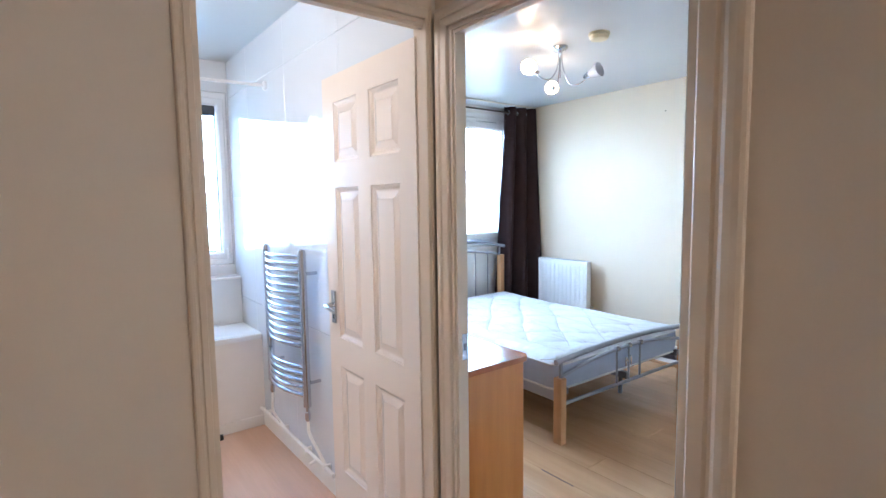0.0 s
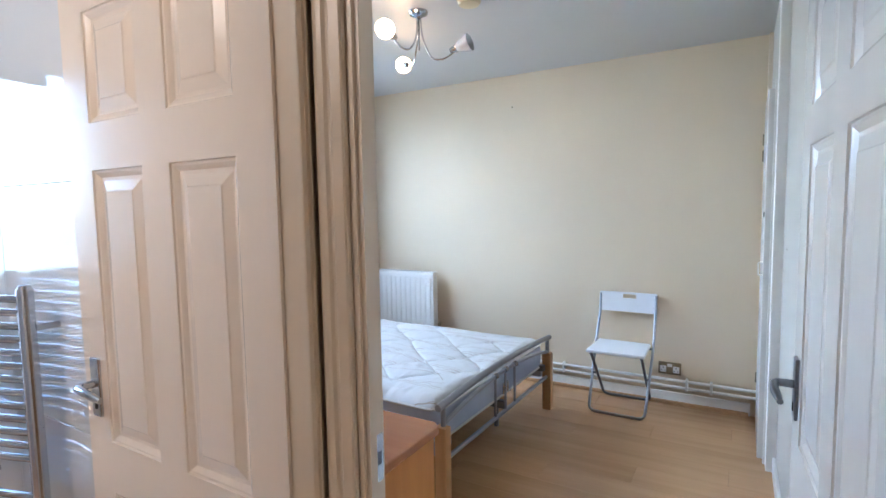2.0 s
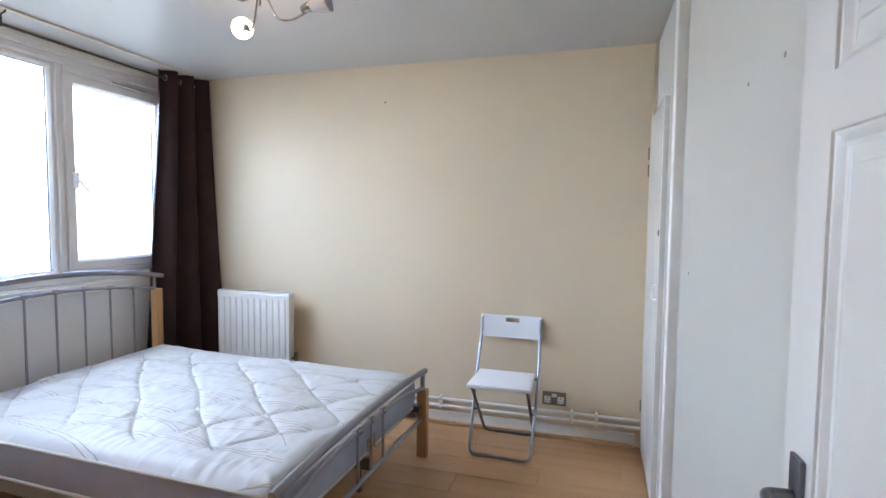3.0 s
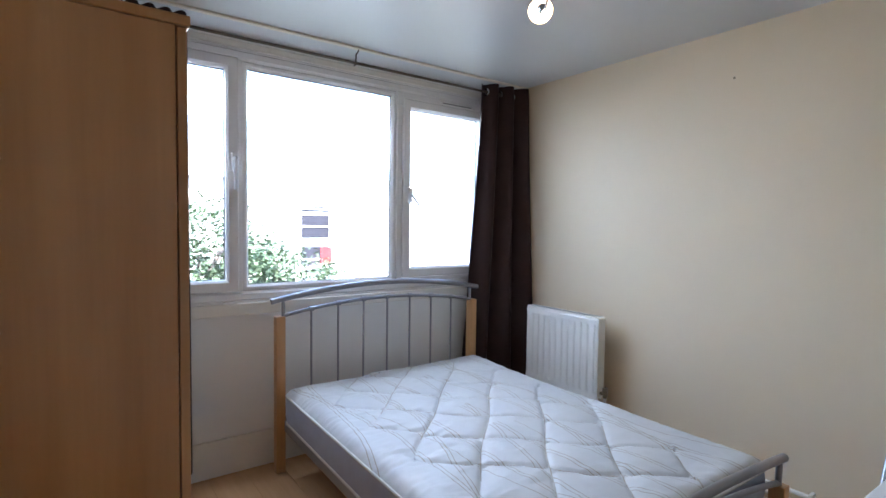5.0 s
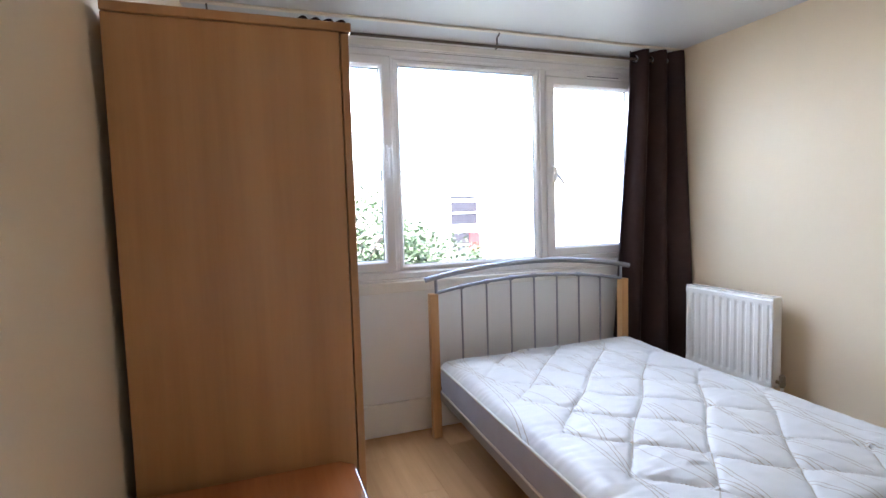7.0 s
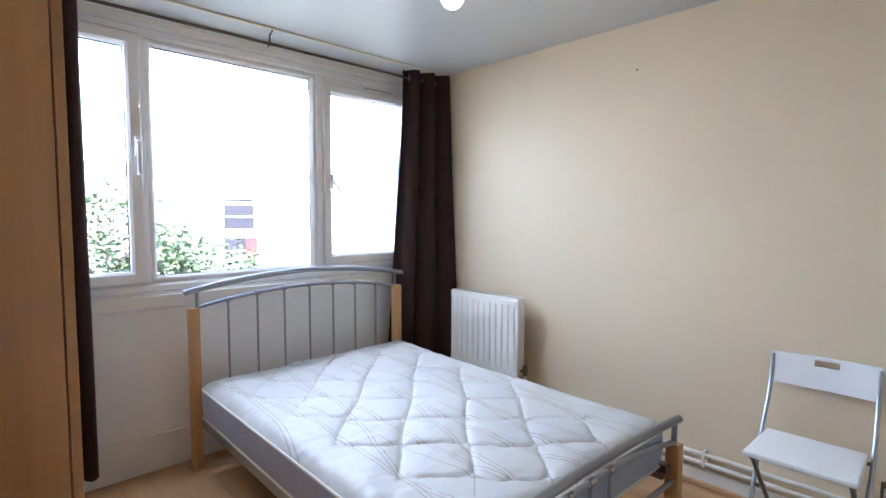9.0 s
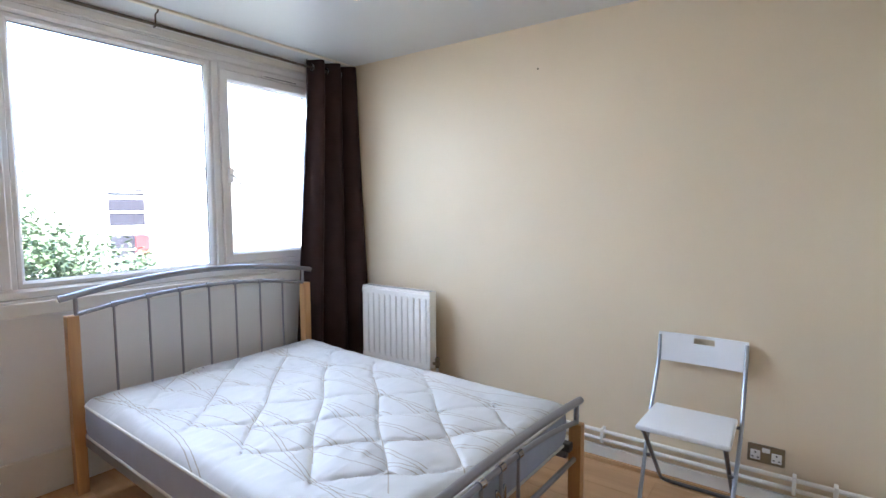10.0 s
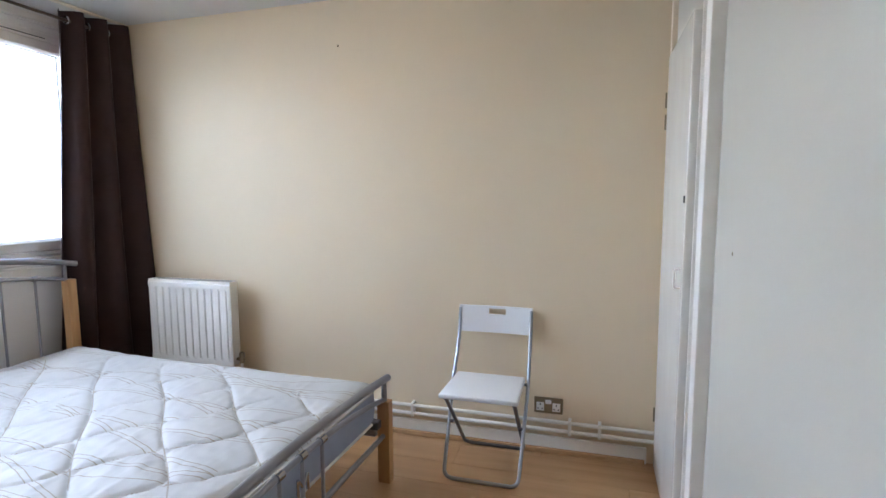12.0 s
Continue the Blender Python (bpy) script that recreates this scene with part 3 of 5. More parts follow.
# middle light: fixed, with a bead
part("glazing_bead", frame_ring(2.448, 3.459, WZ0 + 0.05, WZ1 - 0.05, 0.036, NORTH + 0.018, NORTH + 0.06), M_UPVC, win)
glazed(win, 2.483, 3.424, 1.060, 2.284, YG)
for x0, x1, z0, z1 in ((WX0 + 0.05, 2.428, WZ0 + 0.050, WZ1 - 0.040), (3.500, WX1 - 0.05, 1.052, 2.280)):
    s = part("casement", frame_ring(x0 + 0.003, x1 - 0.003, z0 + 0.003, z1 - 0.003, 0.066, NORTH - 0.006, NORTH + 0.06), M_UPVC, win, "white casement frame")
    glazed(s, x0 + 0.068, x1 - 0.068, z0 + 0.068, z1 - 0.068, YG)
for z0, z1 in ((WZ0 + 0.051, 1.052), (2.280, WZ1 - 0.051)):
    part("packer", B(3.502, WX1 - 0.052, NORTH + 0.003, NORTH + 0.07, z0, z1, 0.002), M_UPVC, win)
# handles and trickle vent
for x, z, ln in ((2.400, 1.75, 0.15), (3.552, 1.62, 0.09)):
    h = part("window_handle", B(x - 0.015, x + 0.015, NORTH - 0.026, NORTH + 0.004, z - 0.05, z + 0.05, 0.004, 2), M_UPVC, win)
    if ln > 0.1:
        part("lever", T(rounded([(x, NORTH - 0.02, z + 0.02), (x, NORTH - 0.045, z + 0.02), (x, NORTH - 0.047, z - ln)], 0.012), 0.012, 10), M_UPVC, h, "", True)
    else:
        part("lever", T(rounded([(x, NORTH - 0.02, z), (x, NORTH - 0.042, z), (x + 0.06, NORTH - 0.045, z - 0.07)], 0.012), 0.008, 8), M_UPVC, h, "", True)
vent = part("trickle_vent", B(3.80, 4.10, NORTH - 0.016, NORTH - 0.004, WZ1 - 0.092, WZ1 - 0.072, 0.003), M_UPVC, win, "slim white trickle vent")
part("vent_slot", B(3.82, 4.08, NORTH - 0.0185, NORTH - 0.0155, WZ1 - 0.084, WZ1 - 0.080), M_BLIND, vent)
part("drip_catch", B(2.335, 2.41, NORTH - 0.020, NORTH, 0.962, 0.975, 0.002), M_WHITEPLASTIC, win)
setting("window_sill_1", B(WX0 - 0.06, EAST - 0.002, NORTH - 0.024, NORTH - 0.0005, 0.895, 0.962, 0.006, 2), M_SKIRT, "white painted board below the window", "sill")
setting("trim_window_head", B(WX0 - 0.05, EAST - 0.002, NORTH - 0.012, NORTH - 0.0005, 2.378, 2.415, 0.004), M_SKIRT, "white painted strip above the window", "trim")
setting("ceiling_batten", B(WEST + 0.002, EAST - 0.002, 3.895, 3.925, CEIL - 0.013, CEIL - 0.001, 0.004), M_BATTEN, "cream painted batten on the ceiling", "trim")

# ---- skirtings ----
def skirting(name, x0, x1, y0, y1, h):
    return setting(name, B(x0, x1, y0, y1, 0.0, h, 0.004, 2), M_SKIRT, "white painted skirting board, scuffed", "skirting")


skirting("baseboard_north", WEST + 0.002, EAST - 0.02, NORTH - 0.020, NORTH - 0.0005, 0.205)
skirting("baseboard_east", EAST - 0.016, EAST - 0.0005, 0.75, NORTH - 0.022, 0.085)
setting("floor_bead", B(EAST - 0.036, EAST - 0.0165, 0.76, NORTH - 0.022, 0.0, 0.026, 0.005, 2), M_PLANK, "pale wood bead along the skirting", "trim")
skirting("baseboard_west", WEST + 0.0005, WEST + 0.016, DOOR_Y1 + 0.08, NORTH - 0.022, 0.085)
skirting("baseboard_south", 1.40, 3.66, SOUTH + 0.0005, SOUTH + 0.016, 0.085)
skirting("baseboard_bathroom", BATHX - 0.030, BATHX - 0.014, 2.30, 3.40, 0.085)


# ---- bedroom: large things ----
def bedroom_door():
    """The bedroom door stands open at a right angle, its back towards the wall."""
    return panel_door("bedroom_door", pose(WEST + 0.008, 0.632, 0.008, 0, 0, 3.0), 0.785, 1.975, "white six-panel door standing open into the bedroom", M_DOOR, 0.955, 0.10, 0.10, 0.10, ((0.20, 0.70), (0.83, 1.535), (1.622, 1.865)), M_DULLSTEEL)


bedroom_door()


def bed():
    b = thing("bed", pose(3.243, 1.984, 0, 0, 0, -1.4), "double bed with silver steel frame and beech posts", "bed")
    w = 0.6875
    for sx in (-1, 1):
        part("foot_post", B(sx * w - 0.024, sx * w + 0.024, -0.030, 0.030, 0, 0.402, 0.004, 2), M_BEECH, b, "beech wood post")
        part("head_post", B(sx * w - 0.026, sx * w + 0.026, 1.975, 2.030, 0, 0.892, 0.004, 2), M_BEECH, b, "beech wood post")
        part("side_rail", B(sx * 0.655 - 0.014, sx * 0.655 + 0.014, 0.03, 1.975, 0.235, 0.300, 0.004), M_STEEL, b, "grey steel side rail")

    def arch(y, z0, z1, half, n=22):
        return [(half * (2 * i / n - 1), y, z0 + (z1 - z0) * (1 - (2 * i / n - 1) ** 2)) for i in range(n + 1)]
    part("foot_rail", T(arch(0.0, 0.500, 0.533, 0.725), 0.0175, 12), M_STEEL, b, "", True)
    part("foot_inner_rail", T(arch(0.0, 0.408, 0.476, w - 0.01), 0.0115, 10), M_STEEL, b, "", True)
    part("foot_lower_rail", T([(-w, 0, 0.235), (w, 0, 0.235)], 0.0115, 10), M_STEEL, b, "", True)
    for sx in (-1, 1):
        part("stub", T([(sx * (w - 0.006), 0, 0.395), (sx * (w - 0.006), 0, 0.497)], 0.0125, 10), M_STEEL, b, "", True)
        part("bracket", B(sx * w - sx * 0.060 - 0.02, sx * w - sx * 0.060 + 0.02, 0.0, 0.05, 0.285, 0.325, 0.003), M_DARKSTEEL, b, "dark steel corner bracket")
        part("head_stub", T([(sx * (w - 0.020), 2.0, 0.885), (sx * (w - 0.020), 2.0, 0.985)], 0.010, 10), M_STEEL, b, "", True)
    for x in (-0.13, 0.0, 0.13):
        z = 0.408 + 0.068 * (1 - (x / w) ** 2)
        s = part("spindle", T([(x, 0, 0.235), (x, 0, z)], 0.0075, 8), M_STEEL, b, "", True)
        part("collar", T([(x - 0.016, 0, z), (x + 0.016, 0, z)], 0.0165, 12), M_CHROME, s, "", True)
    part("emblem", T(rounded([(-0.03, 0, 0.34), (-0.03, 0, 0.405), (0.0, 0, 0.36), (0.03, 0, 0.405), (0.03, 0, 0.34)], 0.014), 0.006, 8), M_CHROME, b, "chrome ornament", True)
    part("centre_leg", T([(0, 0.06, 0.13), (0, 0.06, 0.25)], 0.014, 10), M_DARKSTEEL, b, "", True)
    part("centre_rail", B(-0.018, 0.018, 0.0, 1.99, 0.245, 0.290, 0.003), M_DARKSTEEL, b)
    part("centre_leg", T([(0, 1.0, 0.0), (0, 1.0, 0.25)], 0.014, 10), M_DARKSTEEL, b, "", True)
    part("head_rail", T(arch(2.0, 0.978, 1.052, 0.735), 0.0165, 12), M_STEEL, b, "", True)
    part("head_inner_rail", T(arch(2.0, 0.893, 0.958, w - 0.015), 0.0105, 10), M_STEEL, b, "", True)
    part("head_lower_rail", T([(-w, 2.0, 0.30), (w, 2.0, 0.30)], 0.0115, 10), M_STEEL, b, "", True)
    for i in range(7):
        x = -0.503 + i * 0.1675
        z = 0.893 + 0.065 * (1 - (x / (w - 0.015)) ** 2)
        s = part("head_spindle", T([(x, 2.0, 0.30), (x, 2.0, z)], 0.0065, 8), M_STEEL, b, "", True)
        part("collar", T([(x - 0.014, 2.0, z), (x + 0.014, 2.0, z)], 0.0145, 10), M_STEEL, s, "", True)
    # sprung slats
    for i in range(12):
        y = 0.14 + i * 0.155
        part("slat", B(-0.645, 0.645, y - 0.03, y + 0.03, 0.288, 0.298, 0.002), M_BEECH, b)
    return b


bed()


def mattress():
    t = thing("mattress", pose(3.243, 1.984, 0.30, 0, 0, -1.4), "white quilted double mattress with a damask cover, bare", "mattress")
    hw, y0, y1, h = 0.682, 0.032, 1.950, 0.192
    nx, ny = 150, 210
    cx, cy = 0.0, (y0 + y1) / 2
    lx, ly = hw, (y1 - y0) / 2

    def sewn(i, j):
        """Whether the diamond i, j of the stitched lattice lies inside the quilted field."""
        p, q = 0.215 + 0.39 * (i + 0.5), 0.345 * (j + 0.5)
        xc = (q - p) / 1.98
        return abs(xc) < 0.42 and 0.20 < p + 1.08 * xc < 1.78

    def lattice(x, y):
        """Distance to the nearest stitched line: diamonds, those at the rim with rounded tips."""
        p, q = (y - 1.08 * x - 0.215) / 0.39, (y + 0.9 * x) / 0.345
        p, q = p + 0.03 * math.sin(2.3 * q + 1.0), q + 0.06 * math.sin(2.9 * p + 0.4)
        i, j = math.floor(p), math.floor(q)
        a, c = p - i - 0.5, q - j - 0.5
        if sewn(i, j):
            rim = not (sewn(i + 1, j) and sewn(i - 1, j) and sewn(i, j + 1) and sewn(i, j - 1))
            n = 5 if rim else 14
            return abs(0.5 - (abs(a) ** n + abs(c) ** n) ** (1 / n)) * 0.26
        d = [0.5 - k * v for k, v, ok in ((1, a, sewn(i + 1, j)), (-1, a, sewn(i - 1, j)), (1, c, sewn(i, j + 1)), (-1, c, sewn(i, j - 1))) if ok]
        return min(d) * 0.26 if d else 0.13

    bm = bmesh.new()
    grid = []
    for j in range(ny + 1):
        row = []
        for i in range(nx + 1):
            a, c = 2 * i / nx - 1, 2 * j / ny - 1
            x, y = a * lx, cy + c * ly
            # rounded plan corners
            r = 0.07
            ex, ey = max(abs(x) - (lx - r), 0), max(abs(y - cy) - (ly - r), 0)
            q = math.hypot(ex, ey)
            if q > r:
                x = math.copysign(lx - r + ex * r / q, x)
                y = cy + math.copysign(ly - r + ey * r / q, y - cy)
            edge = min(lx - abs(x), ly - abs(y - cy)) if q <= r else 0.0
            roll = 0.030 * (1 - min(edge / 0.05, 1)) ** 2
            near = lattice(x, y)
            flat = min(max((edge - 0.02) / 0.05, 0), 1)
            z = h - roll - 0.007 * math.exp(-((near / 0.008) ** 2)) * flat + 0.012 * (min(near / 0.085, 1) ** 0.7) * flat
            z += 0.010 * noise.noise((x * 3, y * 3, 0)) + 0.0035 * noise.noise((x * 14, y * 14, 3)) + 0.0042 * noise.noise((x * 10, y * 46, 7)) * (0.35 + max(0, -x / 0.68)) + 0.003 * noise.noise((x * 22, y * 24, 9))
            z += 0.022 * max(0, (y - 1.35)) * (0.6 + x)
            row.append(bm.verts.new((x, y, z)))
        grid.append(row)
    for j in range(ny):
        for i in range(nx):
            bm.faces.new((grid[j][i], grid[j][i + 1], grid[j + 1][i + 1], grid[j + 1][i]))
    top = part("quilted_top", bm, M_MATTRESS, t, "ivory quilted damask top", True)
    # border band
    def outline(inset, n=9):
        pts = []
        r = 0.07
        for k, (sx, sy) in enumerate(((1, -1), (1, 1), (-1, 1), (-1, -1))):
            ox, oy = sx * (lx - r), cy + sy * (ly - r)
            a0 = (-90, 0, 90, 180)[k]
            for i in range(n):
                a = radians(a0 + 90 * i / (n - 1))
                pts.append((ox + (r - inset) * math.cos(a), oy + (r - inset) * math.sin(a)))
        return pts
    bm = bmesh.new()
    rings = []
    for inset, z in ((0.014, 0.002), (0.002, 0.012), (-0.006, 0.06), (-0.008, 0.10), (-0.004, 0.140), (0.0, 0.162)):
        rings.append([bm.verts.new((x, y, z + 0.02 * max(0, y - 1.35) * (0.6 + x) * (z / h))) for x, y in outline(inset)])
    for a, c in zip(rings, rings[1:]):
        for i in range(len(a)):
            j = (i + 1) % len(a)
            bm.faces.new((a[i], a[j], c[j], c[i]))
    bm.faces.new(rings[0][::-1])
    part("border", bm, M_TICKSIDE, t, "grey-white mattress border", True)
    for z, ins in ((0.163, -0.002), (0.012, -0.001)):
        pts = [(x, y, z + 0.02 * max(0, y - 1.35) * (0.6 + x) * (z / h)) for x, y in outline(ins)]
        part("piping", T(pts, 0.0065, 6, True), M_PIPING, t, "cream piping", True)
    lab = part("care_label", B(-0.17, -0.05, 1.875, 1.915, 0.185, 0.2075), M_PIPING, t, "small white label with dark marks")
    for x in (-0.115, -0.085):
        part("label_mark", B(x, x + 0.022, 1.877, 1.897, 0.2072, 0.2088), M_BLACK, lab)
    return t


mattress()


def wardrobe():
    x0, x1, y0, y1, h = 1.352, 1.862, 2.36, 3.28, 1.845
    w = thing("wardrobe", pose(0, 0, 0), "tall beech-effect board wardrobe beside the window", "wardrobe")
    t = 0.018
    part("side_panel", B(x0, x1 - 0.022, y0, y0 + t, 0.0, h - 0.022, 0.001), M_WARD, w)
    part("side_panel", B(x0, x1 - 0.022, y1 - t, y1, 0.0, h - 0.022, 0.001), M_WARD, w)
    part("top_board", B(x0, x1 + 0.006, y0 - 0.006, y1 + 0.006, h - 0.021, h, 0.002), M_WARD, w)
    part("bottom_board", B(x0 + 0.006, x1 - 0.024, y0 + t, y1 - t, 0.06, 0.078), M_WARD, w)
    part("back_board", B(x0, x0 + 0.004, y0 + t, y1 - t, 0.06, h - 0.022), M_WARD, w)
    part("plinth", B(x1 - 0.07, x1 - 0.055, y0 + t, y1 - t, 0.0, 0.06), M_WARD, w)
    for k in range(2):
        a = y0 + 0.001 + k * (y1 - y0) / 2
        c = a + (y1 - y0) / 2 - 0.003
        d = part("wardrobe_door", B(x1 - 0.019, x1, a, c, 0.065, h - 0.024, 0.0015), M_WARD, w, "beech-effect door")
        hy = c - 0.05 if k == 0 else a + 0.05
        part("knob", T(rounded([(x1 - 0.001, hy, 0.95), (x1 + 0.025, hy, 0.95), (x1 + 0.025, hy, 1.05), (x1 - 0.001, hy, 1.05)], 0.01), 0.005, 8), M_CHROME, d, "chrome bow handle", True)
    return w


wardrobe()


def desk():
    x0, x1, y0, y1, h = 1.350, 1.815, 1.575, 2.335, 0.790
    d = thing("desk", pose(0, 0, 0), "orange-stained wooden desk against the partition wall", "desk")
    bm = prism([(x0, y0 - 0.012), (x1 - 0.012, y0 - 0.012), (x1 + 0.010, y0 + 0.012), (x1 + 0.010, y1 - 0.03), (x1 - 0.02, y1), (x0, y1)], h - 0.026, h)
    for v in bm.verts:
        v.co = Vector((v.co.x, v.co.z, v.co.y))
    bmesh.ops.bevel(bm, geom=list(bm.edges), offset=0.004, segments=2, profile=0.5, affect="EDGES")
    part("desk_top", bm, M_DESKTOP, d, "orange-brown varnished top")
    part("side_panel", B(x0 + 0.004, x1 - 0.020, y0, y0 + 0.022, 0, h - 0.0262, 0.002), M_DESK, d)
    part("side_panel", B(x0 + 0.004, x1 - 0.020, y1 - 0.034, y1 - 0.012, 0, h - 0.0262, 0.002), M_DESK, d)
    part("back_panel", B(x0 + 0.006, x0 + 0.022, y0 + 0.022, y1 - 0.034, 0.25, h - 0.0262), M_DESK, d)
    for k in range(2):
        a = y0 + 0.024 + k * 0.347
        f = part("drawer_front", B(x1 - 0.038, x1 - 0.020, a, a + 0.345, h - 0.165, h - 0.032, 0.002), M_DESK, d)
        part("knob", lathe([(0, 0), (0.008, 0), (0.008, 0.012), (0.016, 0.018), (0.014, 0.026), (0, 0.028)], pose(x1 - 0.020, a + 0.172, h - 0.10, 0, 90, 0), 14), M_DESK, f, "", True)
    return d


desk()


# ---- curtains and rod ----
RODY, RODZ = 3.955, 2.372


def curtain(name, label, top, bottom, z0, z1, folds, amp, flare):
    """A pleated cloth from a rod: top and bottom are (x0, y0, x1, y1) in plan."""
    c = thing(name, pose(0, 0, 0), label, "curtain", "bedroom curtains")
    n, rows = folds * 14, 36
    bm = bmesh.new()
    sheets = []
    for off in (0.0, 0.004):
        g = []
        for j in range(rows + 1):
            s = j / rows
            z = z1 + (z0 - z1) * s
            e = s ** 1.25
            row = []
            for i in range(n + 1):
                u = i / n
                ax, ay = top[0] + (top[2] - top[0]) * u, top[1] + (top[3] - top[1]) * u
                bx, by = bottom[0] + (bottom[2] - bottom[0]) * u, bottom[1] + (bottom[3] - bottom[1]) * u
                x, y = ax + (bx - ax) * e, ay + (by - ay) * e
                ph = u * folds * math.tau + 0.9 * noise.noise((u * 3, s * 1.4, folds)) * s
                a = amp * (1 + flare * s) * (0.8 + 0.35 * noise.noise((u * folds, 5, s)))
                y += a * math.sin(ph) + off
                x += 0.3 * a * math.cos(ph) * (1 if s > 0.02 else 0.6)
                row.append(bm.verts.new((x, y, z + 0.004 * math.sin(ph * 0.5) * s)))
            g.append(row)
        sheets.append(g)
    for k, g in enumerate(sheets):
        for j in range(rows):
            for i in range(n):
                bm.faces.new((g[j][i], g[j][i + 1], g[j + 1][i + 1], g[j + 1][i]))
    f, b = sheets
    for j in range(rows):
        bm.faces.new((f[j][0], f[j + 1][0], b[j + 1][0], b[j][0]))
        bm.faces.new((f[j][n], b[j][n], b[j + 1][n], f[j + 1][n]))
    for i in range(n):
        bm.faces.new((f[0][i], b[0][i], b[0][i + 1], f[0][i + 1]))
        bm.faces.new((f[rows][i], f[rows][i + 1], b[rows][i + 1], b[rows][i]))
    part("cloth", bm, M_CURTAIN, c, "", True)
    for k in range(folds * 2):
        u = (k + 0.5) / (folds * 2)
        x = top[0] + (top[2] - top[0]) * u
        ring = [(x, RODY + 0.021 * math.cos(a), RODZ + 0.021 * math.sin(a)) for a in [i * math.tau / 16 for i in range(16)]]
        part("eyelet", T(ring, 0.0048, 6, True), M_CHROME, c, "chrome eyelet ring", True)
    return c


curtain("curtain", "dark brown eyelet curtain gathered in the corner", (4.045, 3.97, 4.428, 3.895), (3.925, 4.055, 4.428, 3.760), 0.14, 2.432, 3, 0.046, 0.10)
curtain("curtain", "dark brown eyelet curtain drawn behind the wardrobe", (1.86, RODY, 2.13, RODY), (1.84, RODY, 2.135, RODY), 0.14, 2.432, 4, 0.034, 0.05)


def curtain_rod():
    r = thing("curtain_rod", pose(0, 0, 0), "thin dark metal curtain rod hung from the ceiling", "curtain rod")
    part("rod", T([(WEST + 0.02, RODY, RODZ), (EAST - 0.03, RODY, RODZ)], 0.0085, 10), M_ROD, r, "", True)
    for x in (1.45, 3.04, 4.395):
        h = part("bracket", T(rounded([(x, RODY - 0.045, CEIL), (x, RODY - 0.045, CEIL - 0.022), (x, RODY - 0.012, CEIL - 0.030), (x, RODY - 0.012, RODZ - 0.012), (x, RODY + 0.012, RODZ - 0.012)], 0.010), 0.0045, 8), M_ROD, r, "", True)
    part("finial", lathe([(0, 0), (0.010, 0.002), (0.013, 0.012), (0.008, 0.022), (0, 0.026)], pose(EAST - 0.032, RODY, RODZ, 0, 90, 0), 12), M_ROD, r, "", True)
    return r


curtain_rod()


def radiator():
    xf, xb, y0, y1, z0, z1 = 4.290, 4.345, 3.115, 3.72, 0.330, 0.850
    r = thing("radiator", pose(0, 0, 0), "white ribbed panel radiator on the cream wall", "radiator")
    n = 11
    pitch = (y1 - y0 - 0.03) / n
    bm = bmesh.new()
    cols = []
    line = []
    for i in range(n):
        a = y0 + 0.015 + i * pitch
        for f, d in ((0.0, 0.006), (0.12, 0.006), (0.26, 0.0), (0.74, 0.0), (0.88, 0.006)):
            line.append((a + f * pitch, d))
    line = [(y0, 0.004)] + line + [(y1 - 0.015, 0.009), (y1, 0.004)]
    zs = [(z0, 0.010), (z0 + 0.012, 0.0), (z0 + 0.035, 0.0), (z0 + 0.055, 1.0), (z1 - 0.055, 1.0), (z1 - 0.035, 0.0), (z1 - 0.012, 0.0), (z1, 0.010)]
    for z, k in zs:
        row = []
        for y, d in line:
            depth = d if k == 1.0 else (0.0 if k == 0.0 else 0.010)
            row.append(bm.verts.new((xf + depth, y, z)))
        cols.append(row)
    for a, c in zip(cols, cols[1:]):
        for i in range(len(a) - 1):
            bm.faces.new((a[i], a[i + 1], c[i + 1], c[i]))
    part("front_panel", bm, M_RAD, r, "ribbed white steel front")
    part("water_panel", B(xf + 0.012, xf + 0.022, y0, y1, z0, z1), M_RAD, r)
    part("back_panel", B(xb + 0.010, xb + 0.020, y0 + 0.01, y1 - 0.01, z0, z1 - 0.01, 0.002), M_RAD, r)
    for y in (y0 - 0.002, y1 - 0.001):
        part("end_cap", B(xf + 0.012, xb + 0.021, y, y + 0.003, z0 + 0.02, z1 - 0.002, 0.001), M_RAD, r)
    top = part("top_grille", B(xf + 0.002, xb + 0.022, y0, y1, z1 + 0.0005, z1 + 0.006, 0.001), M_RAD, r)
    y = y0 + 0.02
    while y < y1 - 0.03:
        part("grille_slot", B(xf + 0.014, xb + 0.012, y, y + 0.012, z1 + 0.0055, z1 + 0.0068), M_BLIND, top)
        y += 0.032
    # valve at the near bottom corner, with its tail to the pipes
    v = part("valve", lathe([(0, 0), (0.012, 0), (0.014, 0.01), (0.012, 0.03), (0.016, 0.034), (0.016, 0.062), (0.012, 0.068), (0, 0.068)], pose(xf + 0.045, y0 - 0.035, z0 + 0.022, 0, 0, 0), 14), M_SOCKET, r, "tarnished metal valve", True)
    part("valve_body", T([(xf + 0.045, y0, z0 + 0.045), (xf + 0.045, y0 - 0.05, z0 + 0.045)], 0.010, 10), M_SOCKET, r, "", True)
    part("tail_pipe", T(rounded([(xf + 0.045, y0 - 0.035, z0 + 0.03), (xf + 0.045, y0 - 0.035, 0.20), (EAST - 0.032, y0 - 0.035, 0.178)], 0.02), 0.008, 10), M_SKIRT, r, "", True)
    for y in (y0 + 0.1, y1 - 0.1):
        part("wall_bracket", B(xb + 0.020, EAST, y - 0.02, y + 0.02, z0 + 0.06, z1 - 0.10), M_RAD, r)
    return r


radiator()


